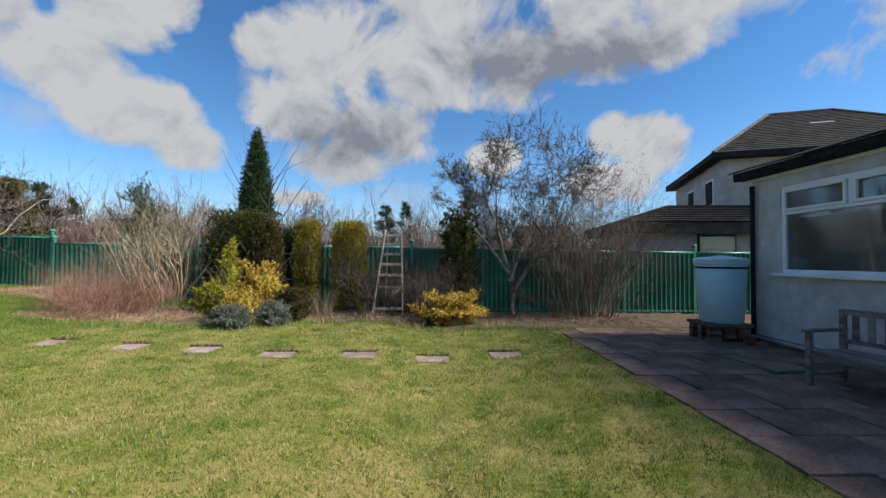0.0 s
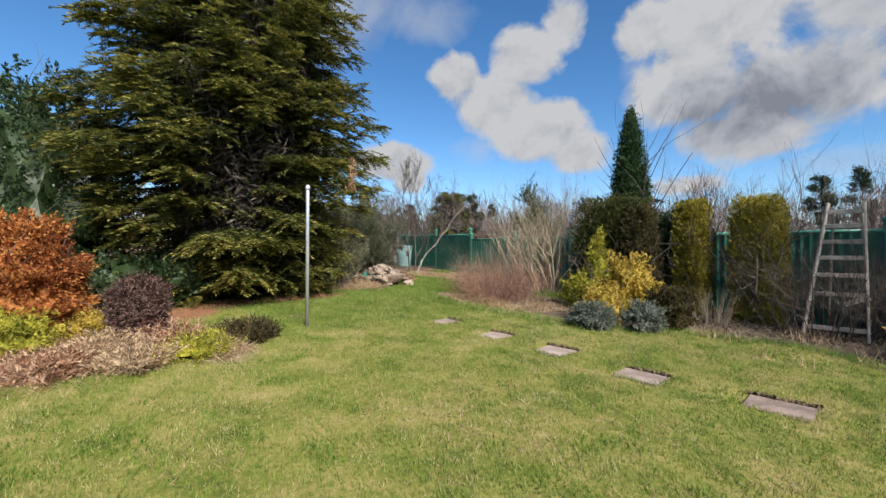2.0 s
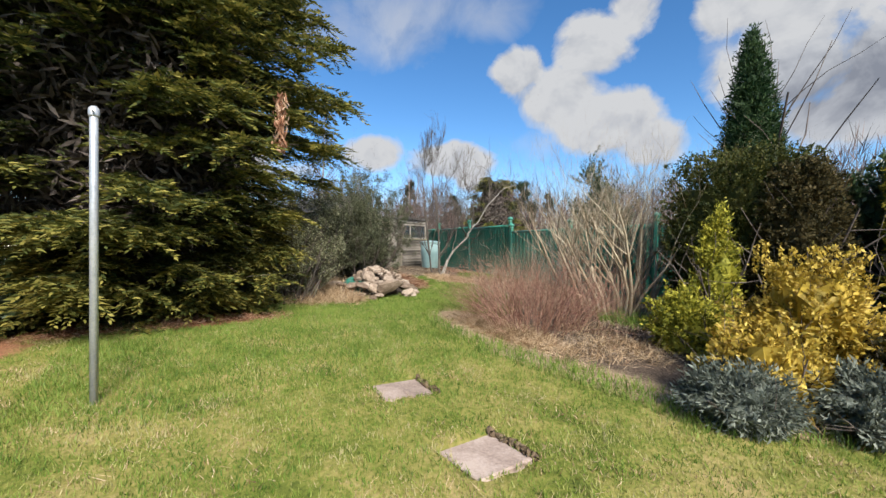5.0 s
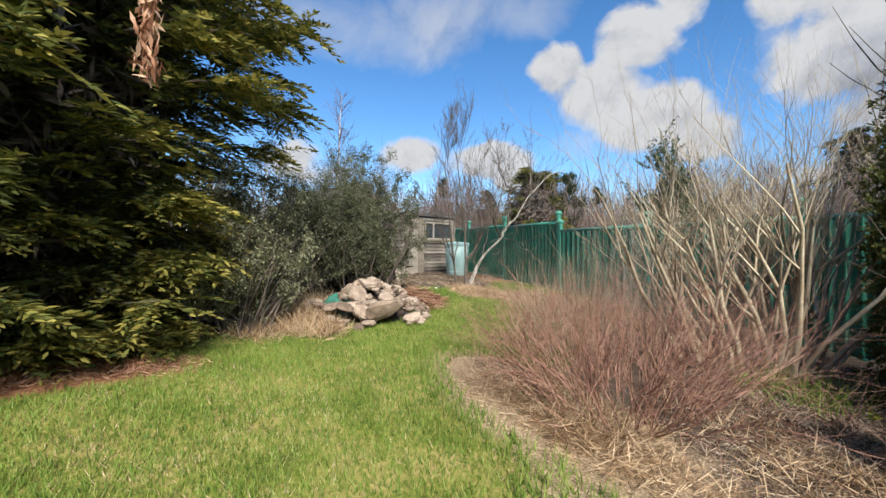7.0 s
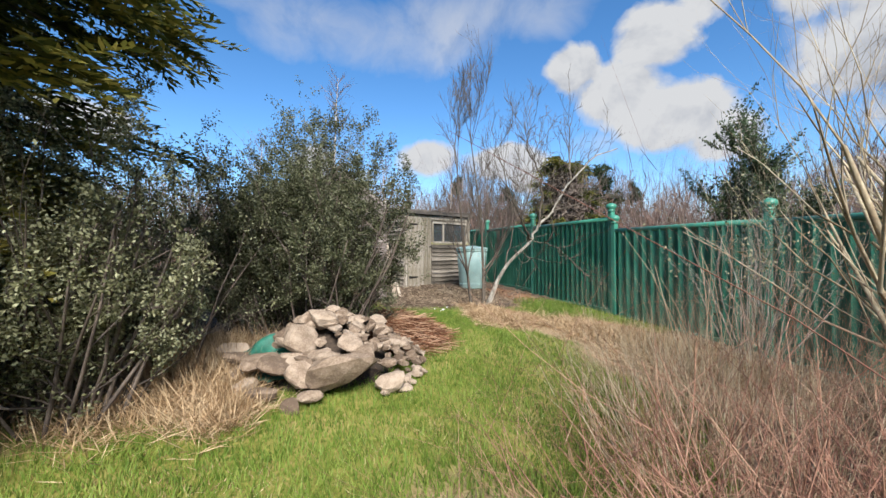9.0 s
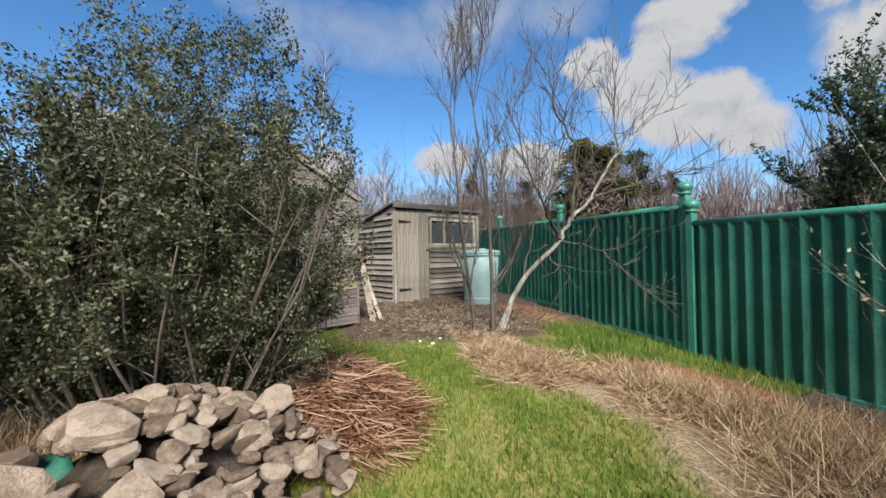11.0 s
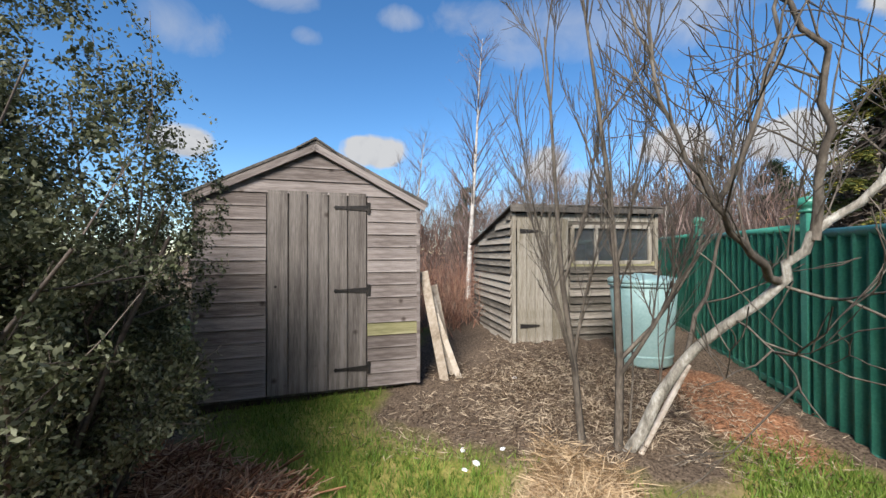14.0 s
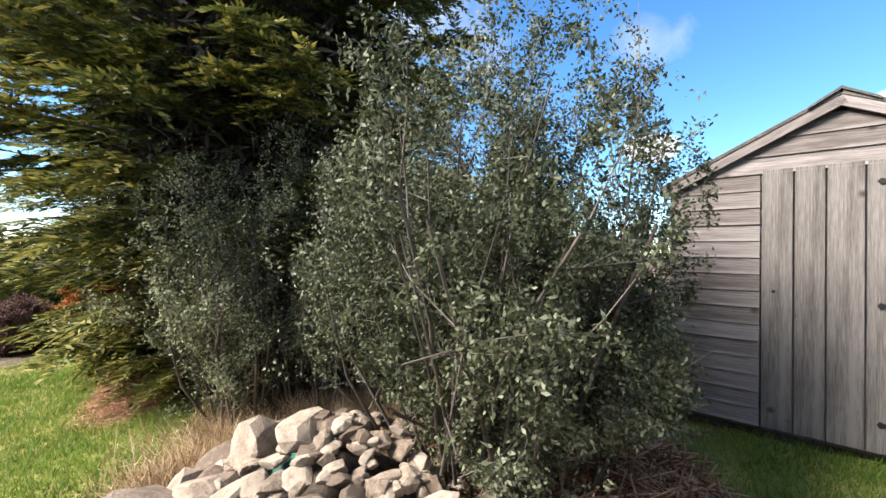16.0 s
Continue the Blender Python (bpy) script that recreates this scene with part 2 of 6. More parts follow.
HEDGE = material("yew_hedge_leaves", [(0.025, 0.038, 0.009), (0.06, 0.072, 0.016), (0.13, 0.12, 0.028)], 1.8, 0.6, 0, 6, leaf=True, island=0.3, spec=0.25)
HEDGE_BROWN = material("brown_green_hedge_leaves", [(0.03, 0.028, 0.012), (0.065, 0.055, 0.02), (0.12, 0.09, 0.035)], 1.2, 0.7, 0, 6, leaf=True, island=0.4, spec=0.2)
YHEDGE = material("golden_yew_leaves", [(0.14, 0.12, 0.014), (0.27, 0.225, 0.026), (0.42, 0.345, 0.05)], 1.8, 0.6, 0, 6, leaf=True, island=0.22, spec=0.25)
BLUE = material("blue_grey_leaves", [(0.06, 0.072, 0.055), (0.135, 0.155, 0.12), (0.26, 0.28, 0.225)], 1.5, 0.7, 0, 6, leaf=True, island=0.4, spec=0.2)
ORANGE = material("copper_leaves", [(0.16, 0.045, 0.015), (0.38, 0.12, 0.035), (0.55, 0.24, 0.07)], 1.5, 0.7, 0, 6, leaf=True, island=0.45, spec=0.2)
MAROON = material("maroon_conifer_leaves", [(0.05, 0.022, 0.02), (0.12, 0.06, 0.05), (0.24, 0.16, 0.13)], 1.5, 0.8, 0, 6, leaf=True, island=0.5, spec=0.2)
CYPRESS = material("cypress_leaves", [(0.012, 0.035, 0.012), (0.03, 0.065, 0.02), (0.06, 0.10, 0.035)], 1.5, 0.6, 0, 6, leaf=True, island=0.4, spec=0.25)
PINE = material("distant_pine_needles", [(0.012, 0.025, 0.014), (0.03, 0.05, 0.025), (0.06, 0.08, 0.04)], 0.4, 0.8, 0, 2, leaf=True, island=0.4, spec=0.1)
BARK = material("brown_bark", [(0.035, 0.027, 0.02), (0.10, 0.08, 0.06), (0.19, 0.16, 0.12)], 5, 0.9, 0.8, 45, stretch=(1, 1, 0.3))
GREYBARK = material("grey_lichened_bark", [(0.08, 0.07, 0.055), (0.27, 0.245, 0.205), (0.52, 0.50, 0.45)], 8, 0.9, 0.8, 60, stretch=(1, 1, 0.4))
PALEBARK = material("pale_straw_stems", [(0.16, 0.115, 0.065), (0.32, 0.25, 0.16), (0.47, 0.40, 0.28)], 4, 0.8, 0.3, 40, island=0.4)
REDTWIG = material("red_brown_twigs", [(0.12, 0.048, 0.032), (0.26, 0.123, 0.081), (0.41, 0.24, 0.165)], 3, 0.8, 0.0, 40, island=0.5)
SAPBARK = material("olive_brown_young_bark", [(0.035, 0.027, 0.02), (0.085, 0.068, 0.052), (0.18, 0.152, 0.12)], 6, 0.85, 0.5, 50, stretch=(1, 1, 0.4))
DARKTWIG = material("dark_twigs", [(0.035, 0.025, 0.02), (0.09, 0.068, 0.055), (0.17, 0.135, 0.11)], 3, 0.9, 0.0, 40, island=0.4)
BIRCH = material("silver_birch_bark", [(0.14, 0.11, 0.095), (0.42, 0.38, 0.34), (0.62, 0.58, 0.53)], 3, 0.8, 0.3, 18, stretch=(1, 1, 3))
FARTWIG = material("distant_winter_twigs", [(0.055, 0.036, 0.03), (0.12, 0.082, 0.068), (0.21, 0.15, 0.13)], 0.3, 0.9, 0.0, 3, island=0.4)
ROCK = material("sandstone_rock", [(0.125, 0.085, 0.057), (0.25, 0.185, 0.132), (0.40, 0.315, 0.24)], 3.0, 0.9, 0.7, 22, per_object=0.35, bump_dist=0.02)
SLAB = material("stepping_slab", [(0.15, 0.108, 0.084), (0.30, 0.222, 0.178), (0.44, 0.345, 0.285)], 2.5, 0.9, 0.5, 45, per_object=0.2)
PATIO = material("patio_slab_weathered", [(0.09, 0.057, 0.043), (0.185, 0.12, 0.09), (0.32, 0.22, 0.17)], 1.6, 0.85, 0.5, 40, per_object=0.10, spec=0.2)
SOIL = material("dark_soil", [(0.02, 0.014, 0.01), (0.06, 0.042, 0.03), (0.12, 0.09, 0.065)], 3, 1.0, 0.9, 30, bump_dist=0.03)
TURF = material("crumbling_turf_edge", [(0.05, 0.032, 0.018), (0.12, 0.08, 0.045), (0.22, 0.16, 0.09)], 6, 1.0, 0.9, 40, bump_dist=0.02)
FENCE = material("green_painted_steel", [(0.022, 0.14, 0.096), (0.042, 0.21, 0.146), (0.085, 0.30, 0.21)], 1.2, 0.36, 0.06, 60)
TANK = material("pale_turquoise_plastic", [(0.23, 0.36, 0.345), (0.30, 0.45, 0.43), (0.38, 0.53, 0.505)], 1.5, 0.5, 0.05, 40)
BUTTBLUE = material("pale_blue_plastic", [(0.36, 0.54, 0.60), (0.44, 0.63, 0.69), (0.52, 0.71, 0.76)], 1.5, 0.45, 0.05, 40)
WOOD = material("silvered_timber", [(0.086, 0.0662, 0.0568), (0.181, 0.15, 0.136), (0.288, 0.249, 0.23)], 2.2, 0.85, 0.5, 22, per_object=0.14, stretch=(0.35, 6, 6), contrast=0.11, extra=knots)
DOORWOOD = material("dark_weathered_door_timber", [(0.0602, 0.0482, 0.0413), (0.129, 0.11, 0.0963), (0.215, 0.187, 0.168)], 2.2, 0.85, 0.5, 22, per_object=0.06, stretch=(6, 6, 0.35), contrast=0.11, extra=knots)
PALEDOOR = material("pale_green_stained_timber", [(0.138, 0.116, 0.0774), (0.249, 0.219, 0.176), (0.361, 0.331, 0.284)], 1.8, 0.85, 0.5, 22, per_object=0.12, stretch=(6, 6, 0.5), contrast=0.11)
MOSSY = material("mossy_board", [(0.10, 0.10, 0.04), (0.22, 0.20, 0.10), (0.33, 0.30, 0.18)], 2.2, 0.9, 0.5, 22, stretch=(0.35, 6, 6))
OLDLAP = material("old_lapped_boards", [(0.0516, 0.043, 0.0327), (0.146, 0.125, 0.0989), (0.284, 0.249, 0.206)], 2.0, 0.9, 0.6, 22, per_object=0.2, stretch=(0.4, 5, 5), contrast=0.11)
FELT = material("roofing_felt", [(0.03, 0.027, 0.025), (0.085, 0.075, 0.065), (0.17, 0.145, 0.12)], 2.5, 0.95, 0.7, 60)
IRON = material("black_iron", [(0.012, 0.011, 0.010), (0.03, 0.027, 0.025), (0.07, 0.055, 0.045)], 6, 0.6, 0.2, 60, metal=0.6)
GALV = material("galvanised_steel", [(0.42, 0.44, 0.46), (0.55, 0.57, 0.59), (0.68, 0.69, 0.70)], 4, 0.42, 0.05, 50, metal=0.55)
RENDERWALL = material("grey_roughcast", [(0.42, 0.385, 0.36), (0.61, 0.565, 0.53), (0.74, 0.70, 0.66)], 3, 0.95, 1.0, 55, bump_dist=0.02)
PEACH = material("pale_roughcast", [(0.34, 0.29, 0.26), (0.45, 0.39, 0.36), (0.56, 0.50, 0.46)], 1.5, 0.95, 0.8, 50, bump_dist=0.02)
ROOFTILE = material("grey_roof_tile", [(0.014, 0.013, 0.0125), (0.032, 0.03, 0.028), (0.065, 0.06, 0.055)], 2, 0.9, 0.5, 30, per_object=0.25, spec=0.05)
UPVC = material("white_window_frame", [(0.70, 0.71, 0.72), (0.78, 0.79, 0.80), (0.84, 0.84, 0.85)], 2, 0.35, 0.02, 30)
BLACKTRIM = material("black_painted_trim", [(0.012, 0.012, 0.013), (0.022, 0.022, 0.024), (0.04, 0.04, 0.042)], 3, 0.85, 0.1, 40, spec=0.1)
BLIND = material("tan_roller_blind", [(0.16, 0.12, 0.06), (0.22, 0.165, 0.09), (0.27, 0.21, 0.12)], 1.0, 0.9, 0.1, 80)
BRICKM = material("dark_red_brick", [(0.09, 0.04, 0.028), (0.19, 0.085, 0.06), (0.29, 0.15, 0.11)], 5, 0.9, 0.5, 60, per_object=0.3)
NETTING = material("green_plastic_netting", [(0.01, 0.06, 0.04), (0.02, 0.13, 0.09), (0.04, 0.20, 0.14)], 8, 0.6, 0.4, 90)
LADDERWOOD = material("bleached_ladder_timber", [(0.22, 0.17, 0.12), (0.40, 0.33, 0.26), (0.58, 0.51, 0.43)], 3, 0.85, 0.4, 30, per_object=0.15)


def glass_material():
    mt = bpy.data.materials.new("window_glass")
    mt.use_nodes = True
    b = mt.node_tree.nodes["Principled BSDF"]
    b.inputs["Base Color"].default_value = (0.66, 0.72, 0.76, 1)
    b.inputs["Roughness"].default_value = 0.03
    b.inputs["Transmission Weight"].default_value = 0.94
    b.inputs["IOR"].default_value = 1.7
    return mt


GLASS = glass_material()

# ---- building helpers ----


def ground_z(x, y):
    """Lawn height: level by the house, rising steadily towards the sheds."""
    x, y = np.asarray(x, float), np.asarray(y, float)
    z = 0.195 - 0.055 * np.clip(x, -16.0, 0.0)
    lift = np.clip(x, 0, 3) * 0.058 * np.clip(1 - (y - 9) / 4, 0, 1)
    return z + lift + 0.018 * np.sin(x * 1.3 + y * 0.7) * np.cos(y * 1.1 - x * 0.4) * (x < 2.4)


def gz(x, y):
    return float(ground_z(x, y))


def mesh_np(name, verts, faces, mat=None, smooth=False):
    verts, faces = np.asarray(verts, np.float32), np.asarray(faces, np.int32)
    me = bpy.data.meshes.new(name)
    k = faces.shape[1]
    me.vertices.add(len(verts))
    me.vertices.foreach_set("co", verts.ravel())
    me.loops.add(faces.size)
    me.loops.foreach_set("vertex_index", faces.ravel())
    me.polygons.add(len(faces))
    me.polygons.foreach_set("loop_start", np.arange(0, faces.size, k, dtype=np.int32))
    me.update(calc_edges=True)
    if smooth:
        me.polygons.foreach_set("use_smooth", np.ones(len(faces), bool))
    if mat:
        me.materials.append(mat)
    return me


def thing(name, x, y, z=None, rz=0.0, label="", category="", group="", kind=""):
    ob = new(name)
    ob.empty_display_size = 0.1
    ob.matrix_world = pose(x, y, gz(x, y) if z is None else z, 0, 0, rz)
    return tagged(ob, label, category, group, kind)


def child(name, me, parent, label="", m=None):
    ob = new(name, me)
    ob.parent = parent
    if m is not None:
        ob.matrix_basis = m
    return tagged(ob, label)


def part(name, bm, mat, parent, label="", m=None, smooth=False):
    me = bpy.data.meshes.new(name)
    bm.to_mesh(me)
    bm.free()
    me.materials.append(mat)
    if smooth:
        for p in me.polygons:
            p.use_smooth = True
    return child(name, me, parent, label, m)


def box(size, at=(0, 0, 0), bevel=0.0, bm=None, m=None):
    bm = bm or bmesh.new()
    mat = (m or Matrix()) @ Matrix.Translation(at) @ Matrix.Diagonal((*size, 1))
    r = bmesh.ops.create_cube(bm, size=1, matrix=mat)
    if bevel:
        es = {e for v in r["verts"] for e in v.link_edges}
        bmesh.ops.bevel(bm, geom=list(es), offset=bevel, segments=1, affect="EDGES")
    return bm


def lathe(profile, n=28, bm=None):
    """A turned shape from (radius, height) pairs."""
    bm = bm or bmesh.new()
    rings = []
    for r, z in profile:
        rings.append([bm.verts.new((r * math.cos(2 * math.pi * i / n), r * math.sin(2 * math.pi * i / n), z)) for i in range(n)])
    for a, b in zip(rings, rings[1:]):
        for i in range(n):
            bm.faces.new((a[i], a[(i + 1) % n], b[(i + 1) % n], b[i]))
    bm.faces.new(rings[-1])
    bm.faces.new(rings[0][::-1])
    return bm


def prism(poly, depth, axis="y"):
    """A flat outline (u, v) pushed out along one axis: y gives (u, d, v), z gives (u, v, d)."""
    bm = bmesh.new()
    f = (lambda u, v, d: (u, d, v)) if axis == "y" else (lambda u, v, d: (u, v, d))
    a = [bm.verts.new(f(u, v, 0)) for u, v in poly]
    b = [bm.verts.new(f(u, v, depth)) for u, v in poly]
    bm.faces.new(a)
    bm.faces.new(b[::-1])
    for i in range(len(a)):
        j = (i + 1) % len(a)
        bm.faces.new((a[j], a[i], b[i], b[j]))
    bmesh.ops.recalc_face_normals(bm, faces=bm.faces)
    return bm


def unit(v):
    return v / np.maximum(np.linalg.norm(v, axis=-1, keepdims=True), 1e-9)


def tubes(name, segs, mat, sides=4, smooth=True):
    """Tapered limbs: rows of p0, p1, r0, r1."""
    s = np.array([(*a, *b, ra, rb) for a, b, ra, rb in segs])
    p0, p1, r0, r1 = s[:, :3], s[:, 3:6], s[:, 6], s[:, 7]
    d = unit(p1 - p0)
    ref = np.where(np.abs(d[:, 2:3]) < 0.9, [[0, 0, 1.0]], [[1.0, 0, 0]])
    u = unit(np.cross(d, ref))
    w = np.cross(d, u)
    n = len(s)
    V = np.empty((n, 2 * sides, 3))
    for i in range(sides):
        a = 2 * math.pi * i / sides
        o = math.cos(a) * u + math.sin(a) * w
        V[:, i] = p0 + o * r0[:, None]
        V[:, sides + i] = p1 + o * r1[:, None]
    base = (np.arange(n) * 2 * sides)[:, None]
    F = np.concatenate([base + np.array([[i, (i + 1) % sides, sides + (i + 1) % sides, sides + i]]) for i in range(sides)])
    return mesh_np(name, V.reshape(-1, 3), F, mat, smooth)


def leaves(name, c, d, nrm, length, width, mat, fold=0.0):
    """Pointed leaves: centre, direction and face normal of each."""
    c, d = np.asarray(c), unit(np.asarray(d))
    s = unit(np.cross(d, nrm))
    up = np.cross(s, d)
    L, W = np.broadcast_to(length, len(c))[:, None], np.broadcast_to(width, len(c))[:, None]
    V = np.stack([c - d * L / 2, c + s * W / 2 + up * W * fold - d * L * 0.05, c + d * L / 2, c - s * W / 2 + up * W * fold - d * L * 0.05], 1)
    n = len(c)
    F = (np.arange(n) * 4)[:, None] + np.array([[0, 1, 2, 3]])
    return mesh_np(name, V.reshape(-1, 3), F, mat)


def rand_dirs(rng, n):
    return unit(rng.normal(size=(n, 3)))


def grow(rng, out, p, d, length, r, depth, kids=(3, 5), spread=0.6, lift=0.15, ratio=0.62, wob=0.12, steps=4, start=0.3, tip=0.25):
    """Branch out from p along d; out collects (p0, p1, r0, r1, depth)."""
    p, d = np.array(p, float), unit(np.array(d, float))
    pts, ra = [p], r
    for i in range(steps):
        d = unit(d + rng.normal(size=3) * wob + np.array([0, 0, lift * 0.25]))
        q = pts[-1] + d * length / steps
        rb = r * (1 - (1 - tip) * (i + 1) / steps)
        out.append((pts[-1], q, ra, rb, depth))
        pts.append(q)
        ra = rb
    if depth > 0:
        for _ in range(rng.integers(kids[0], kids[1] + 1)):
            k = rng.uniform(start, 1.0)
            i = min(int(k * steps), steps - 1)
            q = pts[i] + (pts[i + 1] - pts[i]) * (k * steps - i)
            dd = unit(unit(pts[i + 1] - pts[i]) + rng.normal(size=3) * spread + np.array([0, 0, lift]))
            grow(rng, out, q, dd, length * ratio * rng.uniform(0.7, 1.15), r * (1 - (1 - tip) * k) * 0.62, depth - 1, kids, spread, lift, ratio, wob, steps, start, tip)
    return out


def chains(segs):
    """Join segments that run on from one another into whole limbs: points, radii, depth."""
    out = []
    for a, b, ra, rb, dp in segs:
        if out and out[-1][2] == dp and out[-1][0][-1] is a:
            out[-1][0].append(b)
            out[-1][1].append(rb)
        else:
            out.append(([a, b], [ra, rb], dp))
    return out


def limb(name, pts, radii, mat, sides=6):
    """One continuous tapered limb with a closed tip."""
    P = np.array(pts, float)
    n = len(P)
    d = unit(np.gradient(P, axis=0))
    u = unit(np.cross(d[0], [0.31, 0.95, 0.05]))
    V = []
    for i in range(n):
        u = unit(u - d[i] * np.dot(u, d[i]))
        w = np.cross(d[i], u)
        for k in range(sides):
            a = 2 * math.pi * k / sides
            V.append(P[i] + (math.cos(a) * u + math.sin(a) * w) * radii[i])
    F = [(i * sides + k, i * sides + (k + 1) % sides, (i + 1) * sides + (k + 1) % sides, (i + 1) * sides + k) for i in range(n - 1) for k in range(sides)]
    return mesh_np(name, V, F, mat, True)


def wood_parts(parent, segs, mat, thick=2, sides=7, twig_mat=None, names=("trunk", "branch")):
    """The main limbs as parts of their own, the fine twigs joined."""
    top = max(s[4] for s in segs)
    for pts, radii, dp in chains([s for s in segs if s[4] >= thick]):
        nm = names[0] if dp == top else names[1]
        child(nm, limb(nm, pts, radii, mat if dp == top else (twig_mat or mat), sides if dp == top else 5), parent)
    small = [s[:4] for s in segs if s[4] < thick]
    if small:
        tagged(child("twig_work", tubes("twig_work", small, twig_mat or mat, 3), parent), kind="stuff")

# ---- ground, beds and paving ----
# x, y and width of each slab in the lawn
STONES = [(-5.84, 7.2, 0.40), (-4.65, 7.18, 0.40), (-3.66, 7.34, 0.46), (-2.47, 7.32, 0.52), (-1.22, 7.52, 0.54), (-0.02, 7.52, 0.54), (1.2, 7.55, 0.52)]
BED_X = [-13.0, -10.2, -8.6, -7.4, -6.4, -5.2, -4.0, -3.0, -1.6, 0.2, 1.6, 2.6, 3.2]
BED_Y = [12.6, 12.4, 11.2, 9.3, 8.75, 9.0, 9.05, 10.3, 10.9, 10.0, 10.0, 9.5, 9.3]


def soft(d, w):
    return np.clip(0.5 + d / w, 0, 1)


def blob(x, y, cx, cy, rx, ry, w=0.5):
    return soft(1 - np.hypot((x - cx) / rx, (y - cy) / ry), w)


def zone_values(x, y):
    """Shares of litter, straw and rust-red needles at a place."""
    back = soft(y - np.interp(x, BED_X, BED_Y), 0.5) * (x < 20) * (x > -10.6)
    yard = soft(-13.25 + 0.25 * (y - 11) - x, 0.7) * soft(y - 10.3, 0.5) * (1 - blob(x, y, -12.55, 13.25, 1.15, 0.5, 0.6))
    left_bed = np.maximum(blob(x, y, -7.4, 2.0, 1.7, 1.3), blob(x, y, -6.7, 3.5, 0.9, 0.7))
    under = np.maximum(blob(x, y, -11.6, 4.2, 2.4, 3.4), blob(x, y, -12.6, 7.6, 1.7, 1.8))
    litter = np.maximum.reduce([back, yard, left_bed * 0.8, under])
    front = soft(0.28 - np.abs(y - np.interp(x, BED_X, BED_Y) - 0.1), 0.3) * (x < -2) * (x > -10)
    straw = np.maximum.reduce([
        blob(x, y, -12.3, 11.85, 1.0, 0.5), blob(x, y, -11.2, 12.2, 0.9, 0.4), blob(x, y, -9.6, 12.3, 1.3, 0.8),
        blob(x, y, -11.3, 8.0, 1.2, 0.8), blob(x, y, -7.3, 9.3, 1.5, 0.6), front * 0.8, blob(x, y, -6.2, 3.6, 0.9, 0.5) * 0.7])
    rust = np.maximum.reduce([
        blob(x, y, -11.9, 9.9, 0.9, 0.6), blob(x, y, -9.35, 5.3, 0.5, 1.6), blob(x, y, -8.7, 3.6, 0.6, 0.6) * 0.8,
        blob(x, y, -10.6, 12.95, 1.4, 0.3), blob(x, y, -14.2, 13.3, 1.0, 0.35)])
    return litter, straw, rust


def build_ground():
    xs = np.concatenate([[-900, -400, -180, -90, -55, -38, -28, -24], np.arange(-21, 9.01, 0.1), [12, 16, 24, 36, 60, 110, 240, 900]])
    ys = np.concatenate([[-900, -400, -180, -90, -50, -28, -16, -9, -6], np.arange(-4, 15.01, 0.1), [18, 24, 32, 48, 80, 140, 300, 900]])
    X, Y = np.meshgrid(xs, ys)
    Z = ground_z(X, Y)
    rng = np.random.RandomState(3)
    li, st, ru = zone_values(X, Y)
    Z = Z + rng.normal(size=Z.shape) * 0.006 * (1 + 2 * li)
    paved = (X > 2.62) & (Y < 9.3) & (X < 9)
    Z = np.where(paved, Z - 0.06, Z)
    for sx, sy, w in STONES:
        Z = np.where((np.abs(X - sx) < w / 2 + 0.02) & (np.abs(Y - sy) < 0.24), Z - 0.05, Z)
    far = np.maximum(np.abs(X + 5) - 20, np.abs(Y - 5) - 12)
    Z = np.where(far > 20, 0.6, Z)
    V = np.stack([X, Y, Z], -1).reshape(-1, 3)
    nx, ny = len(xs), len(ys)
    i = (np.arange(ny - 1)[:, None] * nx + np.arange(nx - 1)[None]).ravel()
    F = np.stack([i, i + 1, i + nx + 1, i + nx], 1)
    me = mesh_np("ground", V, F, GROUND, True)
    col = me.color_attributes.new("zone", "FLOAT_COLOR", "POINT")
    far = far.ravel()
    dist = np.clip(far / 15, 0, 1)
    beyond = ((X < -17.0) | ((Y > 14.3) & (X < 9))).ravel() * 1.0
    data = np.stack([np.maximum.reduce([li.ravel(), dist * 0.5, beyond]), st.ravel(), ru.ravel(), np.ones(V.shape[0])], 1).astype(np.float32)
    col.data.foreach_set("color", data.ravel())
    return tagged(new("ground", me), "mown lawn with soil beds and dry grass rising to the sheds", "ground", kind="structure")


build_ground()


def build_patio():
    patio = tagged(new("pavement"), "weathered dark concrete slab patio beside the house", "patio", kind="structure")
    rng = random.Random(5)
    y, row = -3.6, 0
    while y < 9.25:
        d = 0.6
        x = 2.58
        first = True
        while x < 5.85:
            w = 0.45 if first and row % 2 else 0.9
            first = False
            w = min(w, 5.86 - x)
            if w > 0.12:
                zc = gz(x + w / 2, y + d / 2)
                bm = box((w - 0.014, d - 0.014, 0.06), bevel=0.006)
                part("slab", bm, PATIO, patio, m=pose(x + w / 2, y + d / 2, zc - 0.03 + rng.uniform(-0.004, 0.005), rng.uniform(-0.4, 0.4), rng.uniform(-0.4, 0.4), rng.uniform(-0.3, 0.3)))
            x += w
        y += d
        row += 1


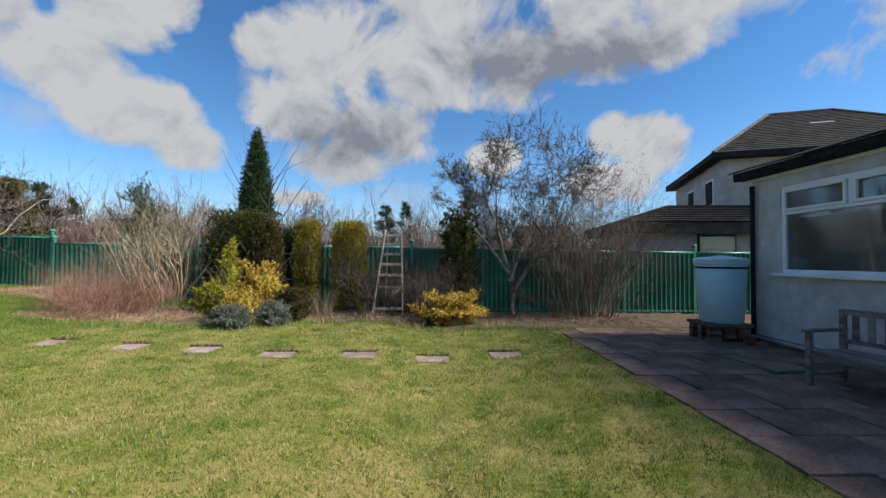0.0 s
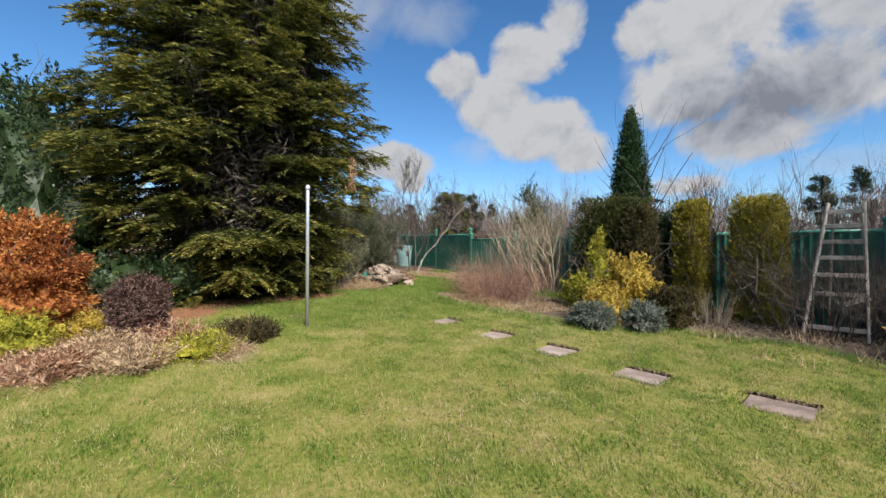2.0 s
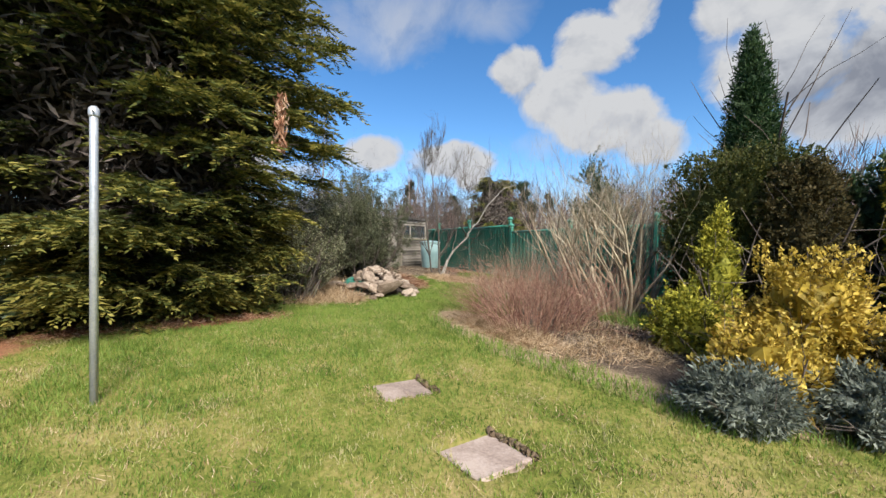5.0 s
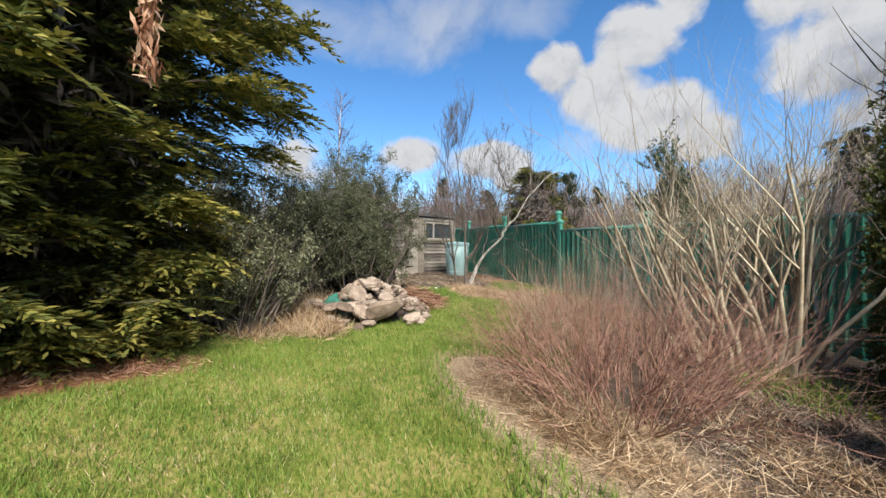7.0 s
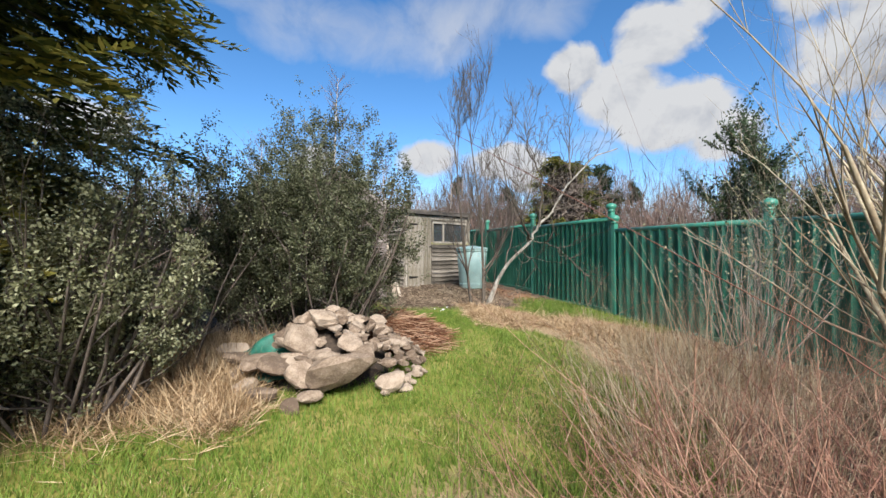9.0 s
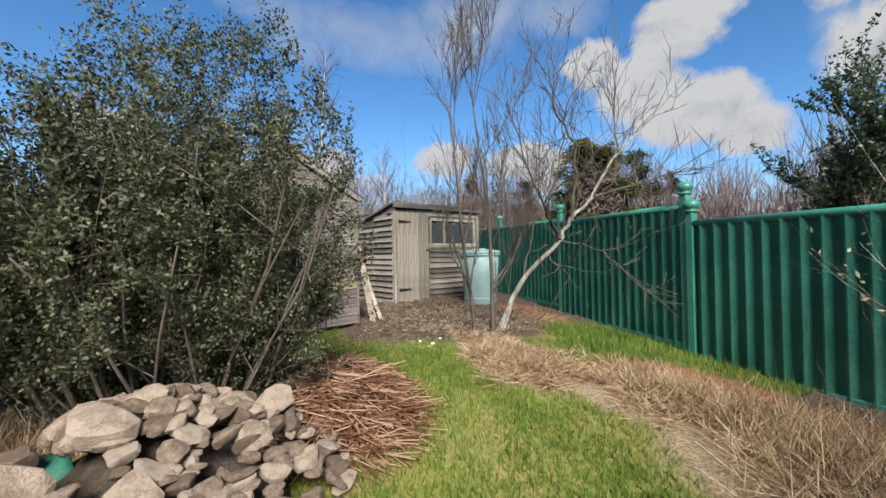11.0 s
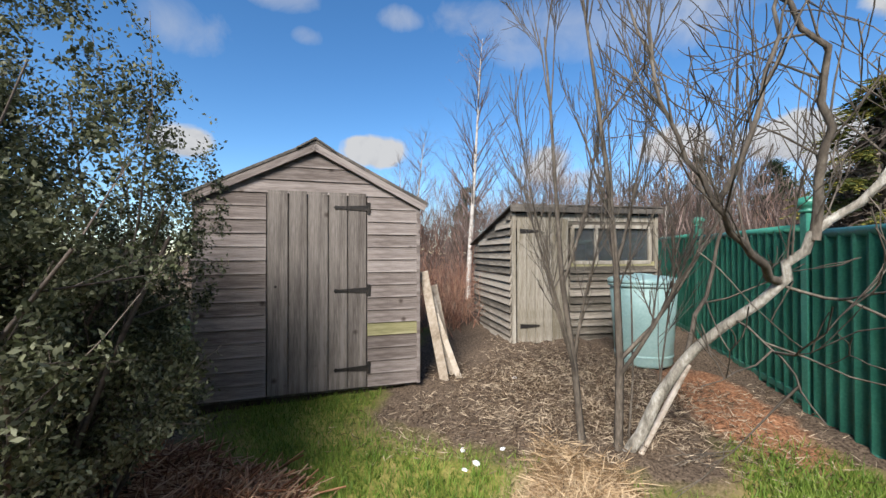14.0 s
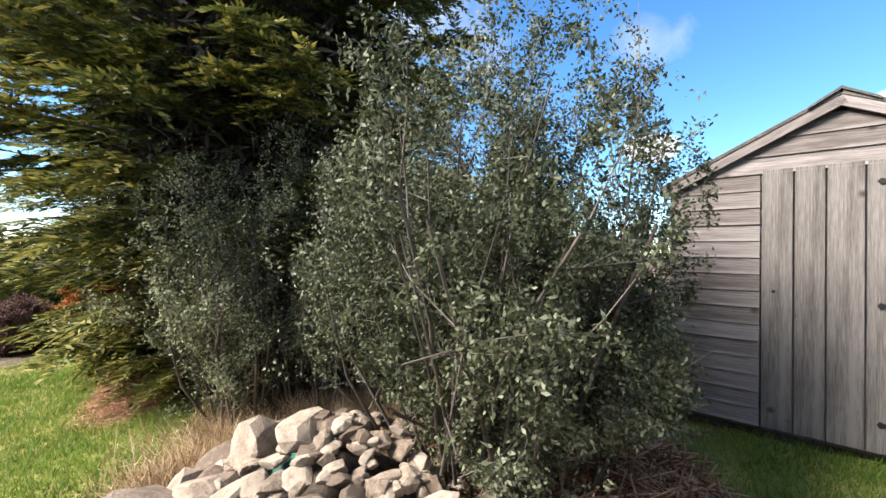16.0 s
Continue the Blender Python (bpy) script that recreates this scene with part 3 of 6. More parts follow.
def build_stepping_stones():
    rng = random.Random(8)
    for x, y, w in STONES:
        bm = box((w, 0.42, 0.05), bevel=0.008)
        for v in bm.verts:
            v.co.x += rng.uniform(-0.012, 0.012)
            v.co.y += rng.uniform(-0.012, 0.012)
        me = bpy.data.meshes.new("stepping_stone")
        bm.to_mesh(me)
        bm.free()
        me.materials.append(SLAB)
        ob = new("stepping_stone", me)
        ob.matrix_world = pose(x, y, gz(x, y) - 0.034, 0, 0, rng.uniform(-5, 5) - 2)
        tagged(ob, "worn pinkish rectangular stepping slab sunk in the lawn", "stepping stone", "row of stepping stones")
        # lifted turf lip along the far edge
        segs, last = [], None
        for i in range(31):
            q = np.array([-w / 2 - 0.02 + (w + 0.04) * i / 30, 0.225 + rng.uniform(-0.018, 0.018), 0.028 + rng.uniform(-0.008, 0.026)])
            if last is not None:
                segs.append((last, q, rng.uniform(0.010, 0.032), rng.uniform(0.010, 0.032)))
            last = q
        me = tubes("turf_edge", segs, TURF, 6)
        lip = new("turf_edge", me)
        lip.matrix_world = ob.matrix_world.copy()
        tagged(lip, "raised crumbling soil edge of the lawn beside a slab", "soil edge", "soil edges by the stones", kind="stuff")


build_stepping_stones()

# ---- fence ----


def sheet(width, height, pitch=0.145):
    """Ribbed steel sheet, standing on z=0, along +x."""
    prof, x = [], 0.0
    while x < width - 1e-6:
        for dx, dy in ((0, 0), (0.070, 0), (0.077, 0.040), (0.090, 0.040)):
            if x + dx <= width:
                prof.append((x + dx, dy))
        x += pitch
    prof.append((width, 0))
    bm = bmesh.new()
    lo = [bm.verts.new((a, -b, 0)) for a, b in prof]
    hi = [bm.verts.new((a, -b, height)) for a, b in prof]
    for i in range(len(prof) - 1):
        bm.faces.new((lo[i], lo[i + 1], hi[i + 1], hi[i]))
    bmesh.ops.solidify(bm, geom=bm.faces[:], thickness=0.002)
    return bm


def build_fence(posts, tops, label):
    fence = tagged(new("fence"), label, "fence")
    for i, (x, y) in enumerate(posts):
        t = max(tops[max(i - 1, 0)], tops[min(i, len(tops) - 1)])
        z0 = gz(x, y) - 0.1
        p = part("post", box((0.085, 0.08, t + 0.10 - z0), (0, 0, (t + 0.10 - z0) / 2), 0.008), FENCE, fence, m=pose(x, y, z0))
        ball = lathe([(0.045, 0), (0.065, 0.008), (0.065, 0.02), (0.045, 0.028), (0.068, 0.045), (0.084, 0.072), (0.082, 0.098), (0.062, 0.124), (0.022, 0.137)], 16)
        part("finial", ball, FENCE, p, "round green post cap", m=pose(0, 0, t + 0.10 - z0), smooth=True)
    for i in range(len(posts) - 1):
        (xa, ya), (xb, yb) = posts[i], posts[i + 1]
        ln, ang = math.hypot(xb - xa, yb - ya), math.degrees(math.atan2(yb - ya, xb - xa))
        z0 = min(gz(xa, ya), gz(xb, yb)) - 0.05
        h = tops[i] - z0
        base = pose(xa, ya, z0, 0, 0, ang)
        part("panel", sheet(ln - 0.07, h - 0.03), FENCE, fence, m=base @ pose(0.035, 0, 0))
        bm = bmesh.new()
        bmesh.ops.create_cone(bm, cap_ends=True, segments=10, radius1=0.036, radius2=0.036, depth=ln - 0.06, matrix=pose(ln / 2, -0.005, h - 0.02, 0, 90, 0))
        part("top_rail", bm, FENCE, fence, m=base, smooth=True)
        part("bottom_rail", box((ln - 0.06, 0.06, 0.06), (ln / 2, -0.005, 0.12), 0.006), FENCE, fence, m=base)


RIGHT_POSTS = [(-11.70 + 2.205 * i, 13.66 - 0.036 * i) for i in range(12)]
RIGHT_TOPS = [2.24, 2.23, 2.22, 2.21, 2.20, 2.16, 2.13, 2.12, 2.11, 2.10, 2.10]
build_fence(RIGHT_POSTS, RIGHT_TOPS, "dark green ribbed steel garden fence along the planted bed")
LEFT_POSTS = [(-11.78 - 2.43 * i, 13.68 + 0.26 * i) for i in (4, 3, 2, 1, 0)]
build_fence(LEFT_POSTS, [2.6, 2.54, 2.50, 2.44], "dark green ribbed steel fence beside the sheds")

# ---- timber sheds ----


def lap_board(length, height, thick=0.016, skew=0.020):
    bm = bmesh.new()
    box((length, thick, height), (0, 0, height / 2), 0.003, bm)
    for v in bm.verts:
        if v.co.z < height * 0.4:
            v.co.y -= skew
    return bm


def build_big_shed():
    W, D, E, A = 1.90, 2.3, 1.76, 2.24
    shed = thing("garden_shed", -13.95, 9.76, 1.00, 115.5 - 0, "silver-grey timber apex shed with a closed plank door", "shed")
    # local x runs to the viewer's right along the front, local -y faces the viewer
    body = child("body", None, shed)
    rng = random.Random(2)
    part("frame_wall", prism([(-W / 2 + .02, 0), (W / 2 - .02, 0), (W / 2 - .02, E), (0, A - .03), (-W / 2 + .02, E)], D, "y"), DOORWOOD, body, m=pose(0, 0.03, 0))
    n, h = 15, 0.118
    dl, dr = -0.40, 0.46
    k = 0
    z = 0.03
    while z < A - 0.1:
        top = z + h
        half = W / 2 if top <= E + 0.02 else max(0.02, W / 2 * (A - top + 0.05) / (A - E))
        spans = [(-half, dl - 0.005), (dr + 0.005, half)] if top < 1.83 else [(-half, half)]
        for a, b in spans:
            if b - a > 0.05:
                m = MOSSY if (k in (4,) and a > 0) else WOOD
                part("board", lap_board(b - a, h + 0.01, 0.016, 0.011), m, body, m=pose((a + b) / 2, rng.uniform(-0.002, 0.002), z, rng.uniform(-0.4, 0.4), 0, 0))
        z += h
        k += 1
    for side in (-1, 1):
        z = 0.03
        while z < E - 0.05:
            part("board", lap_board(D, h + 0.01), WOOD, body, m=pose(side * (W / 2 + 0.002), D / 2 + 0.03, z, 0, 0, 90 * side))
            z += h
        part("corner_strip", box((0.035, 0.03, E), (0, 0, E / 2), 0.003), WOOD, body, m=pose(side * (W / 2 + 0.004), -0.004, 0.02))
    door = part("door", box((dr - dl, 0.02, 1.80), (0, 0, 0.9), 0.003), DOORWOOD, shed, "dark weathered plank door", m=pose((dl + dr) / 2, 0.008, 0.03))
    x = -0.43
    widths = [0.175, 0.16, 0.18, 0.17, 0.175]
    for w in widths:
        part("plank", box((w - 0.010, 0.016, 1.795), (w / 2, 0, 0.9), 0.003), DOORWOOD, door, m=pose(x, -0.018, 0))
        x += w
    for zz in (0.18, 0.90, 1.66):
        hin = prism([(0.0, -0.026), (0.0, 0.026), (-0.26, 0.012), (-0.285, 0.02), (-0.30, 0), (-0.285, -0.02), (-0.26, -0.012)], 0.006, "y")
        part("hinge", hin, IRON, door, "black iron strap hinge", m=pose(0.43, -0.034, zz))
        part("hinge_plate", box((0.03, 0.01, 0.11), (0, 0, 0), 0.002), IRON, door, m=pose(0.445, -0.030, zz))
    part("keyhole", lathe([(0.012, 0), (0.012, 0.006)], 10), IRON, door, m=pose(-0.36, -0.026, 0.95, 90, 0, 0))
    # roof: two felted boards and a folded ridge
    for s in (-1, 1):
        ln = math.hypot(W / 2 + 0.09, A - E + 0.04)
        ang = math.degrees(math.atan2(A - E, W / 2))
        part("roof", box((ln, D + 0.16, 0.03), (s * ln / 2, D / 2 + 0.02, 0), 0.006), FELT, shed, "felted roof slope", m=pose(0, 0, A + 0.03, 0, s * ang, 0))
        part("bargeboard", box((ln, 0.018, 0.075), (s * ln / 2, 0, -0.035), 0.003), WOOD, shed, m=pose(0, -0.045, A + 0.025, 0, s * ang, 0))
    bm = prism([(-0.16, -0.085), (0, 0.012), (0.17, -0.09), (0.17, -0.075), (0, 0.03), (-0.16, -0.07)], D + 0.2, "y")
    part("ridge_felt", bm, FELT, shed, "crumpled felt ridge", m=pose(0, -0.075, A + 0.035))
    part("floor_bearer", box((W, D, 0.10), (0, D / 2 + 0.05, -0.04), 0.01), SOIL, shed)
    return shed


build_big_shed()


def build_small_shed():
    W, D, H, HB = 2.15, 1.9, 1.84, 1.42
    shed = thing("small_shed", -16.04, 11.6, 1.02, 108.0, "old lean-roofed timber shed with pale door and small window", "shed")
    rng = random.Random(4)
    # local origin: the front corner by the door; +x along the front, +y back
    body = child("body", None, shed)
    wx0, wx1, wz0, wz1 = 0.86, 2.06, 1.12, 1.62
    bm = prism([(0, 0.02), (D, 0.02), (D, HB), (0, H)], 0.03, "y")
    part("side_wall", bm, OLDLAP, body, m=pose(0.0, 0.02, 0, 0, 0, 90))
    bm = prism([(0, 0.02), (D, 0.02), (D, HB), (0, H)], 0.03, "y")
    part("side_wall", bm, OLDLAP, body, m=pose(W, 0.02, 0, 0, 0, 90))
    part("back_wall", box((W, 0.03, HB), (W / 2, D, HB / 2)), OLDLAP, body)
    part("sill_wall", box((W - 0.82, 0.02, wz0), (0.82 + (W - 0.82) / 2, 0.02, wz0 / 2)), OLDLAP, body)
    h = 0.105
    z = 0.02
    while z < HB + 0.3:
        ln = D if z + h < HB else max(0.1, D * (H - z - h) / (H - HB))
        if ln > 0.15:
            part("board", lap_board(ln, h + 0.02, 0.024, 0.040), OLDLAP, body, m=pose(-0.012, ln / 2, z, rng.uniform(-1, 1), rng.uniform(-0.5, 0.5), -90))
        z += h
    z = 0.03
    while z < wz0 - 0.05:
        part("board", lap_board(W - 0.80, h + 0.02, 0.024, 0.040), OLDLAP, body, m=pose(0.80 + (W - 0.8) / 2, 0.0, z, rng.uniform(-1, 1), rng.uniform(-0.4, 0.4), 0))
        z += h
    part("board", lap_board(W - 0.80, 0.13, 0.016, 0.016), MOSSY, body, m=pose(0.80 + (W - 0.8) / 2, -0.006, wz0 - 0.12))
    part("header", box((W, 0.03, 0.10), (W / 2, -0.005, H - 0.10), 0.004), PALEDOOR, body)
    part("header", box((W, 0.03, 0.09), (W / 2, 0.01, H - 0.20), 0.004), OLDLAP, body)
    for x in (0.0, W):
        part("corner_post", box((0.05, 0.05, H), (x, -0.012, H / 2), 0.004), PALEDOOR, body)
    door = part("door", box((0.74, 0.02, 1.70), (0, 0, 0.85), 0.003), PALEDOOR, shed, "pale weathered plank door greening at the foot", m=pose(0.42, -0.01, 0.03))
    for i in range(6):
        part("plank", box((0.114, 0.014, 1.69), (0, 0, 0.85), 0.003), PALEDOOR, door, m=pose(-0.31 + i * 0.123, -0.018, 0))
    for zz in (0.24, 1.52):
        part("hinge", prism([(0, -0.03), (0, 0.03), (0.26, 0.016), (0.29, 0), (0.26, -0.016)], 0.006, "y"), IRON, door, "rusty strap hinge", m=pose(-0.34, -0.033, zz))
    part("latch", box((0.07, 0.02, 0.03), (0, 0, 0), 0.004), IRON, door, m=pose(0.33, -0.03, 0.98))
    win = child("window", None, shed)
    ww, wh = wx1 - wx0, wz1 - wz0
    for sx, sz, at in ((ww, 0.05, (0, 0)), (ww, 0.05, (0, wh))):
        part("frame", box((sx, 0.05, sz), (wx0 + ww / 2, 0.0, wz0 + at[1]), 0.004), PALEDOOR, win)
    for k in (0.0, 0.30, 1.0):
        part("frame", box((0.05, 0.045, wh), (wx0 + ww * k, 0.001, wz0 + wh / 2), 0.004), PALEDOOR, win)
    for a, b in ((0.0, 0.30), (0.30, 1.0)):
        part("pane", box((ww * (b - a) - 0.05, 0.004, wh - 0.05), (wx0 + ww * (a + b) / 2, 0.012, wz0 + wh / 2)), GLASS, win)
    ang = math.degrees(math.atan2(H - HB, D))
    ln = math.hypot(D, H - HB) + 0.22
    for i in range(2):
        part("roof", box((W + 0.16 - 0.03 * i, ln, 0.022), (W / 2, ln / 2 - 0.10, 0.02 + 0.022 * i), 0.004), FELT, shed, "torn felted roof", m=pose(0, 0, H, -ang, 0, rng.uniform(-0.6, 0.6)))
    part("fascia", box((W + 0.14, 0.02, 0.07), (W / 2, -0.09, H + 0.0), 0.004), FELT, shed)
    part("floor", box((W, D, 0.05), (W / 2, D / 2, 0.03)), DOORWOOD, shed)
    return shed


build_small_shed()


def build_loose_boards():
    spots = [(-14.52, 10.86, 0.09, 1.12, 11, 110), (-14.66, 10.92, 0.07, 0.86, 15, 118), (-14.78, 10.90, 0.08, 0.95, 12, 112), (-14.60, 11.00, 0.06, 0.7, 20, 104)]
    for x, y, w, h, lean, rz in spots:
        ob = part("leaning_board", box((w, 0.02, h), (0, 0, h / 2), 0.004), LADDERWOOD, None, m=pose(x, y, gz(x, y) - 0.01, 0, -lean, rz))
        tagged(ob, "rough offcut board leaning on the shed corner", "board", "boards by the shed")


build_loose_boards()


def build_tank(x, y, z, r, h, label, stand=False):
    plastic = BUTTBLUE if stand else TANK
    tank = thing("water_butt", x, y, z, 20, label, "water butt", "water butts")
    part("barrel", lathe([(r * 0.80, 0), (r * 0.84, 0.02), (r * 0.93, h * 0.5), (r, h * 0.88), (r * 0.97, h * 0.885), (r * 0.97, h * 0.90)], 36), plastic, tank, smooth=True)
    part("rim", lathe([(r * 1.02, h * 0.86), (r * 1.055, h * 0.87), (r * 1.055, h * 0.895), (r * 1.02, h * 0.90)], 36), plastic, tank, smooth=True)
    lid = part("lid", lathe([(r * 1.06, h * 0.90), (r * 1.07, h * 0.91), (r * 1.07, h * 0.935), (r * 1.03, h * 0.95), (r * 0.8, h * 0.97), (r * 0.3, h * 0.985)], 36), plastic, tank, "turquoise push-on lid", smooth=True)
    part("lid_grip", box((0.22, 0.10, 0.03), (0, 0, h * 0.985), 0.012), plastic, lid)
    if stand:
        part("strap", lathe([(r * 1.005, h * 0.80), (r * 1.012, h * 0.805), (r * 1.012, h * 0.825), (r * 1.0, h * 0.83)], 36), BLACKTRIM, tank, "black strap")
    else:
        part("strap", lathe([(r * 0.865, 0.10), (r * 0.875, 0.105), (r * 0.875, 0.12), (r * 0.86, 0.125)], 36), plastic, tank)
    return tank


build_tank(-15.35, 13.02, gz(-15.35, 13.02), 0.35, 1.0, "pale turquoise plastic water butt with lid beside the shed")

# ---- house beside the patio ----


def tile_slope(parent, width, length, m, rows=None, cols=None):
    """A slope of overlapping tiles laid row by row; width along x, length up the slope along y."""
    rows = rows or int(length / 0.34)
    step = length / rows
    bm = bmesh.new()
    for r in range(rows):
        box((width, step * 1.12, 0.022), (width / 2, r * step + step / 2, 0.012 + 0.004 * (r % 2)), 0.0, bm, Matrix.Translation((0, 0, 0)) @ pose(0, 0, 0.0))
    for v in bm.verts:
        v.co.z += 0.03 * (1 - ((v.co.y / step) % 1.0))
    return part("roof_tiles", bm, ROOFTILE, parent, m=m)


def build_house():
    house = thing("house", 5.9, 8.2, 0.0, 0, "grey roughcast house extension with a white picture window", "house")
    HT = 3.17
    wy0, wy1, z0, z1 = 3.0, 7.60, 1.62, 3.10
    y0, y1 = -9.0, 8.2
    t = 0.28
    # wall along y with the window opening through it; local x is depth into the house
    def wall(a, b, c, d):
        part("wall", box((t, b - a, d - c), (t / 2, (a + b) / 2 - 8.2, (c + d) / 2)), RENDERWALL, house)
    wall(wy1, y1, 0.0, HT + 0.35)
    wall(y0, wy0, 0.0, HT + 0.35)
    wall(wy0, wy1, 0.0, z0)
    wall(wy0, wy1, z1, HT + 0.35)
    part("wall", box((6.0, t, HT + 0.35), (3.0 + t, -t / 2, (HT + 0.35) / 2)), RENDERWALL, house)
    part("wall", box((t, 17, 5.4), (6.3, -8.4, 2.7)), RENDERWALL, house)
    part("floor", box((6.0, 17, 0.1), (3.2, -8.6, 0.35)), BLIND, house)
    part("base_course", box((0.03, 17.1, 0.2), (-0.012, -8.55, 0.4)), PATIO, house)
    # window
    win = child("window", None, house)
    wl, wh = wy1 - wy0, z1 - z0
    yc, zc = (wy0 + wy1) / 2 - 8.2, (z0 + z1) / 2
    f = 0.075
    part("frame", box((0.07, wl, f), (0.05, yc, z0 + f / 2), 0.008), UPVC, win)
    part("frame", box((0.07, wl, f), (0.05, yc, z1 - f / 2), 0.008), UPVC, win)
    zt = z1 - 0.46
    part("transom", box((0.07, wl - 2 * f, 0.06), (0.049, yc, zt), 0.008), UPVC, win)
    for y in (wy0 + f / 2, wy1 - f / 2):
        part("frame", box((0.072, f, wh - 2 * f), (0.05, y - 8.2, zc), 0.008), UPVC, win)
    for i in range(1, 4):
        yy = wy0 + wl * i / 4 - 8.2
        part("mullion", box((0.071, 0.06, z1 - zt - f), (0.05, yy, (zt + z1 - f) / 2 + 0.01), 0.008), UPVC, win)
    for i in range(4):
        ya, yb = wy0 + wl * i / 4, wy0 + wl * (i + 1) / 4
        sash = child("vent_sash", None, win)
        for a, b, c, d in ((ya + .05, yb - .05, zt + .03, zt + .075), (ya + .05, yb - .05, z1 - .12, z1 - .075)):
            part("sash_rail", box((0.05, b - a, d - c), (0.02, (a + b) / 2 - 8.2, (c + d) / 2), 0.006), UPVC, sash)
        for yy in (ya + .07, yb - .07):
            part("sash_stile", box((0.05, 0.05, z1 - zt - .16), (0.021, yy - 8.2, (zt + z1) / 2 - 0.02), 0.006), UPVC, sash)
    part("pane", box((0.006, wl - 2 * f, zt - z0 - f - .03), (0.055, yc, (z0 + f + zt - .03) / 2)), GLASS, win)
    part("pane", box((0.006, wl - 2 * f, z1 - zt - f), (0.056, yc, (zt + z1 - f) / 2)), GLASS, win)
    part("window_sill", box((0.16, wl + 0.16, 0.045), (-0.03, yc, z0 - 0.02), 0.01), UPVC, win)
    part("roller_blind", box((0.01, wl - 0.2, zt - z0 - 0.15), (0.24, yc, (z0 + zt) / 2)), BLIND, win, "tan blind drawn behind the glass")
    # eaves and the shallow roof
    part("fascia", box((0.03, 17.4, 0.14), (-0.17, -8.5, HT + 0.24), 0.004), BLACKTRIM, house)
    part("verge_strip", box((0.02, 17.3, 0.05), (-0.015, -8.5, HT + 0.14), 0.004), UPVC, house)
    part("soffit", box((0.19, 17.4, 0.02), (-0.085, -8.5, HT + 0.175)), BLACKTRIM, house)
    part("roof_edge", box((0.05, 0.03, 0.16), (-0.16, 0.21, HT + 0.24)), BLACKTRIM, house)
    tile_slope(house, 17.6, 6.9, pose(-0.25, 0.25, HT + 0.30, 0, 0, -90) @ pose(0, 0, 0, 16, 0, 0))
    part("roof_deck", box((17.4, 6.6, 0.08), (8.7, 3.3, -0.06)), BLACKTRIM, house, m=pose(-0.23, 0.2, HT + 0.30, 0, 0, -90) @ pose(0, 0, 0, 16, 0, 0))
    bm = bmesh.new()
    bmesh.ops.create_cone(bm, cap_ends=True, segments=12, radius1=0.04, radius2=0.04, depth=2.9, matrix=pose(0, 0, 1.75))
    part("downpipe", bm, BLACKTRIM, house, m=pose(-0.07, -0.08, 0), smooth=True)
    bm = bmesh.new()
    bmesh.ops.create_cone(bm, cap_ends=True, segments=12, radius1=0.03, radius2=0.03, depth=2.4, matrix=pose(0, -1.3, 0, 90, 0, 0))
    part("waste_pipe", bm, GALV, house, "pale pipe along the foot of the wall", m=pose(-0.10, 0, 0.47), smooth=True)


build_house()
build_patio()


def build_butt_stand():
    st = thing("butt_stand", 5.36, 8.36, gz(5.36, 8.36), 0, "low stand of bricks and slab under the water butt", "stand")
    for k, zz in enumerate((0.0, 0.066, 0.132, 0.198)):
        for i in range(3):
            for j in range(3):
                if k or (i != 1):
                    part("brick", box((0.22, 0.105, 0.062), (0, 0, 0.033), 0.005), BRICKM, st, m=pose(-0.27 + i * 0.27, -0.25 + j * 0.25, zz, 0, 0, (i * 7 + j * 5) % 9 - 4))
    part("slab", box((0.78, 0.74, 0.06), (0, 0, 0.295), 0.01), PATIO, st)
    build_tank(5.40, 8.36, gz(5.40, 8.36) + 0.325, 0.42, 1.24, "large pale blue water butt strapped to the house corner", True)
    for i, (x, y, a) in enumerate(((5.62, 7.95, 20), (5.60, 7.95, 8), (5.66, 7.78, -12), (5.50, 7.80, 40))):
        ob = part("loose_brick", box((0.22, 0.105, 0.065), (0, 0, 0.033), 0.006), BRICKM, None, m=pose(x, y, gz(x, y) + (0.066 if i == 1 else 0.002), 0, 0, a))
        tagged(ob, "loose red brick stacked by the wall", "brick", "loose bricks by the wall")
    gr = thing("drain_cover", 4.75, 6.55, gz(4.75, 6.55) + 0.008, 6, "weathered green metal drain cover on the patio", "drain cover")
    part("frame", box((0.62, 0.95, 0.02), (0, 0, 0.0), 0.005), NETTING, gr)
    part("plate", box((0.54, 0.87, 0.02), (0, 0, 0.006), 0.005), PATIO, gr)


build_butt_stand()


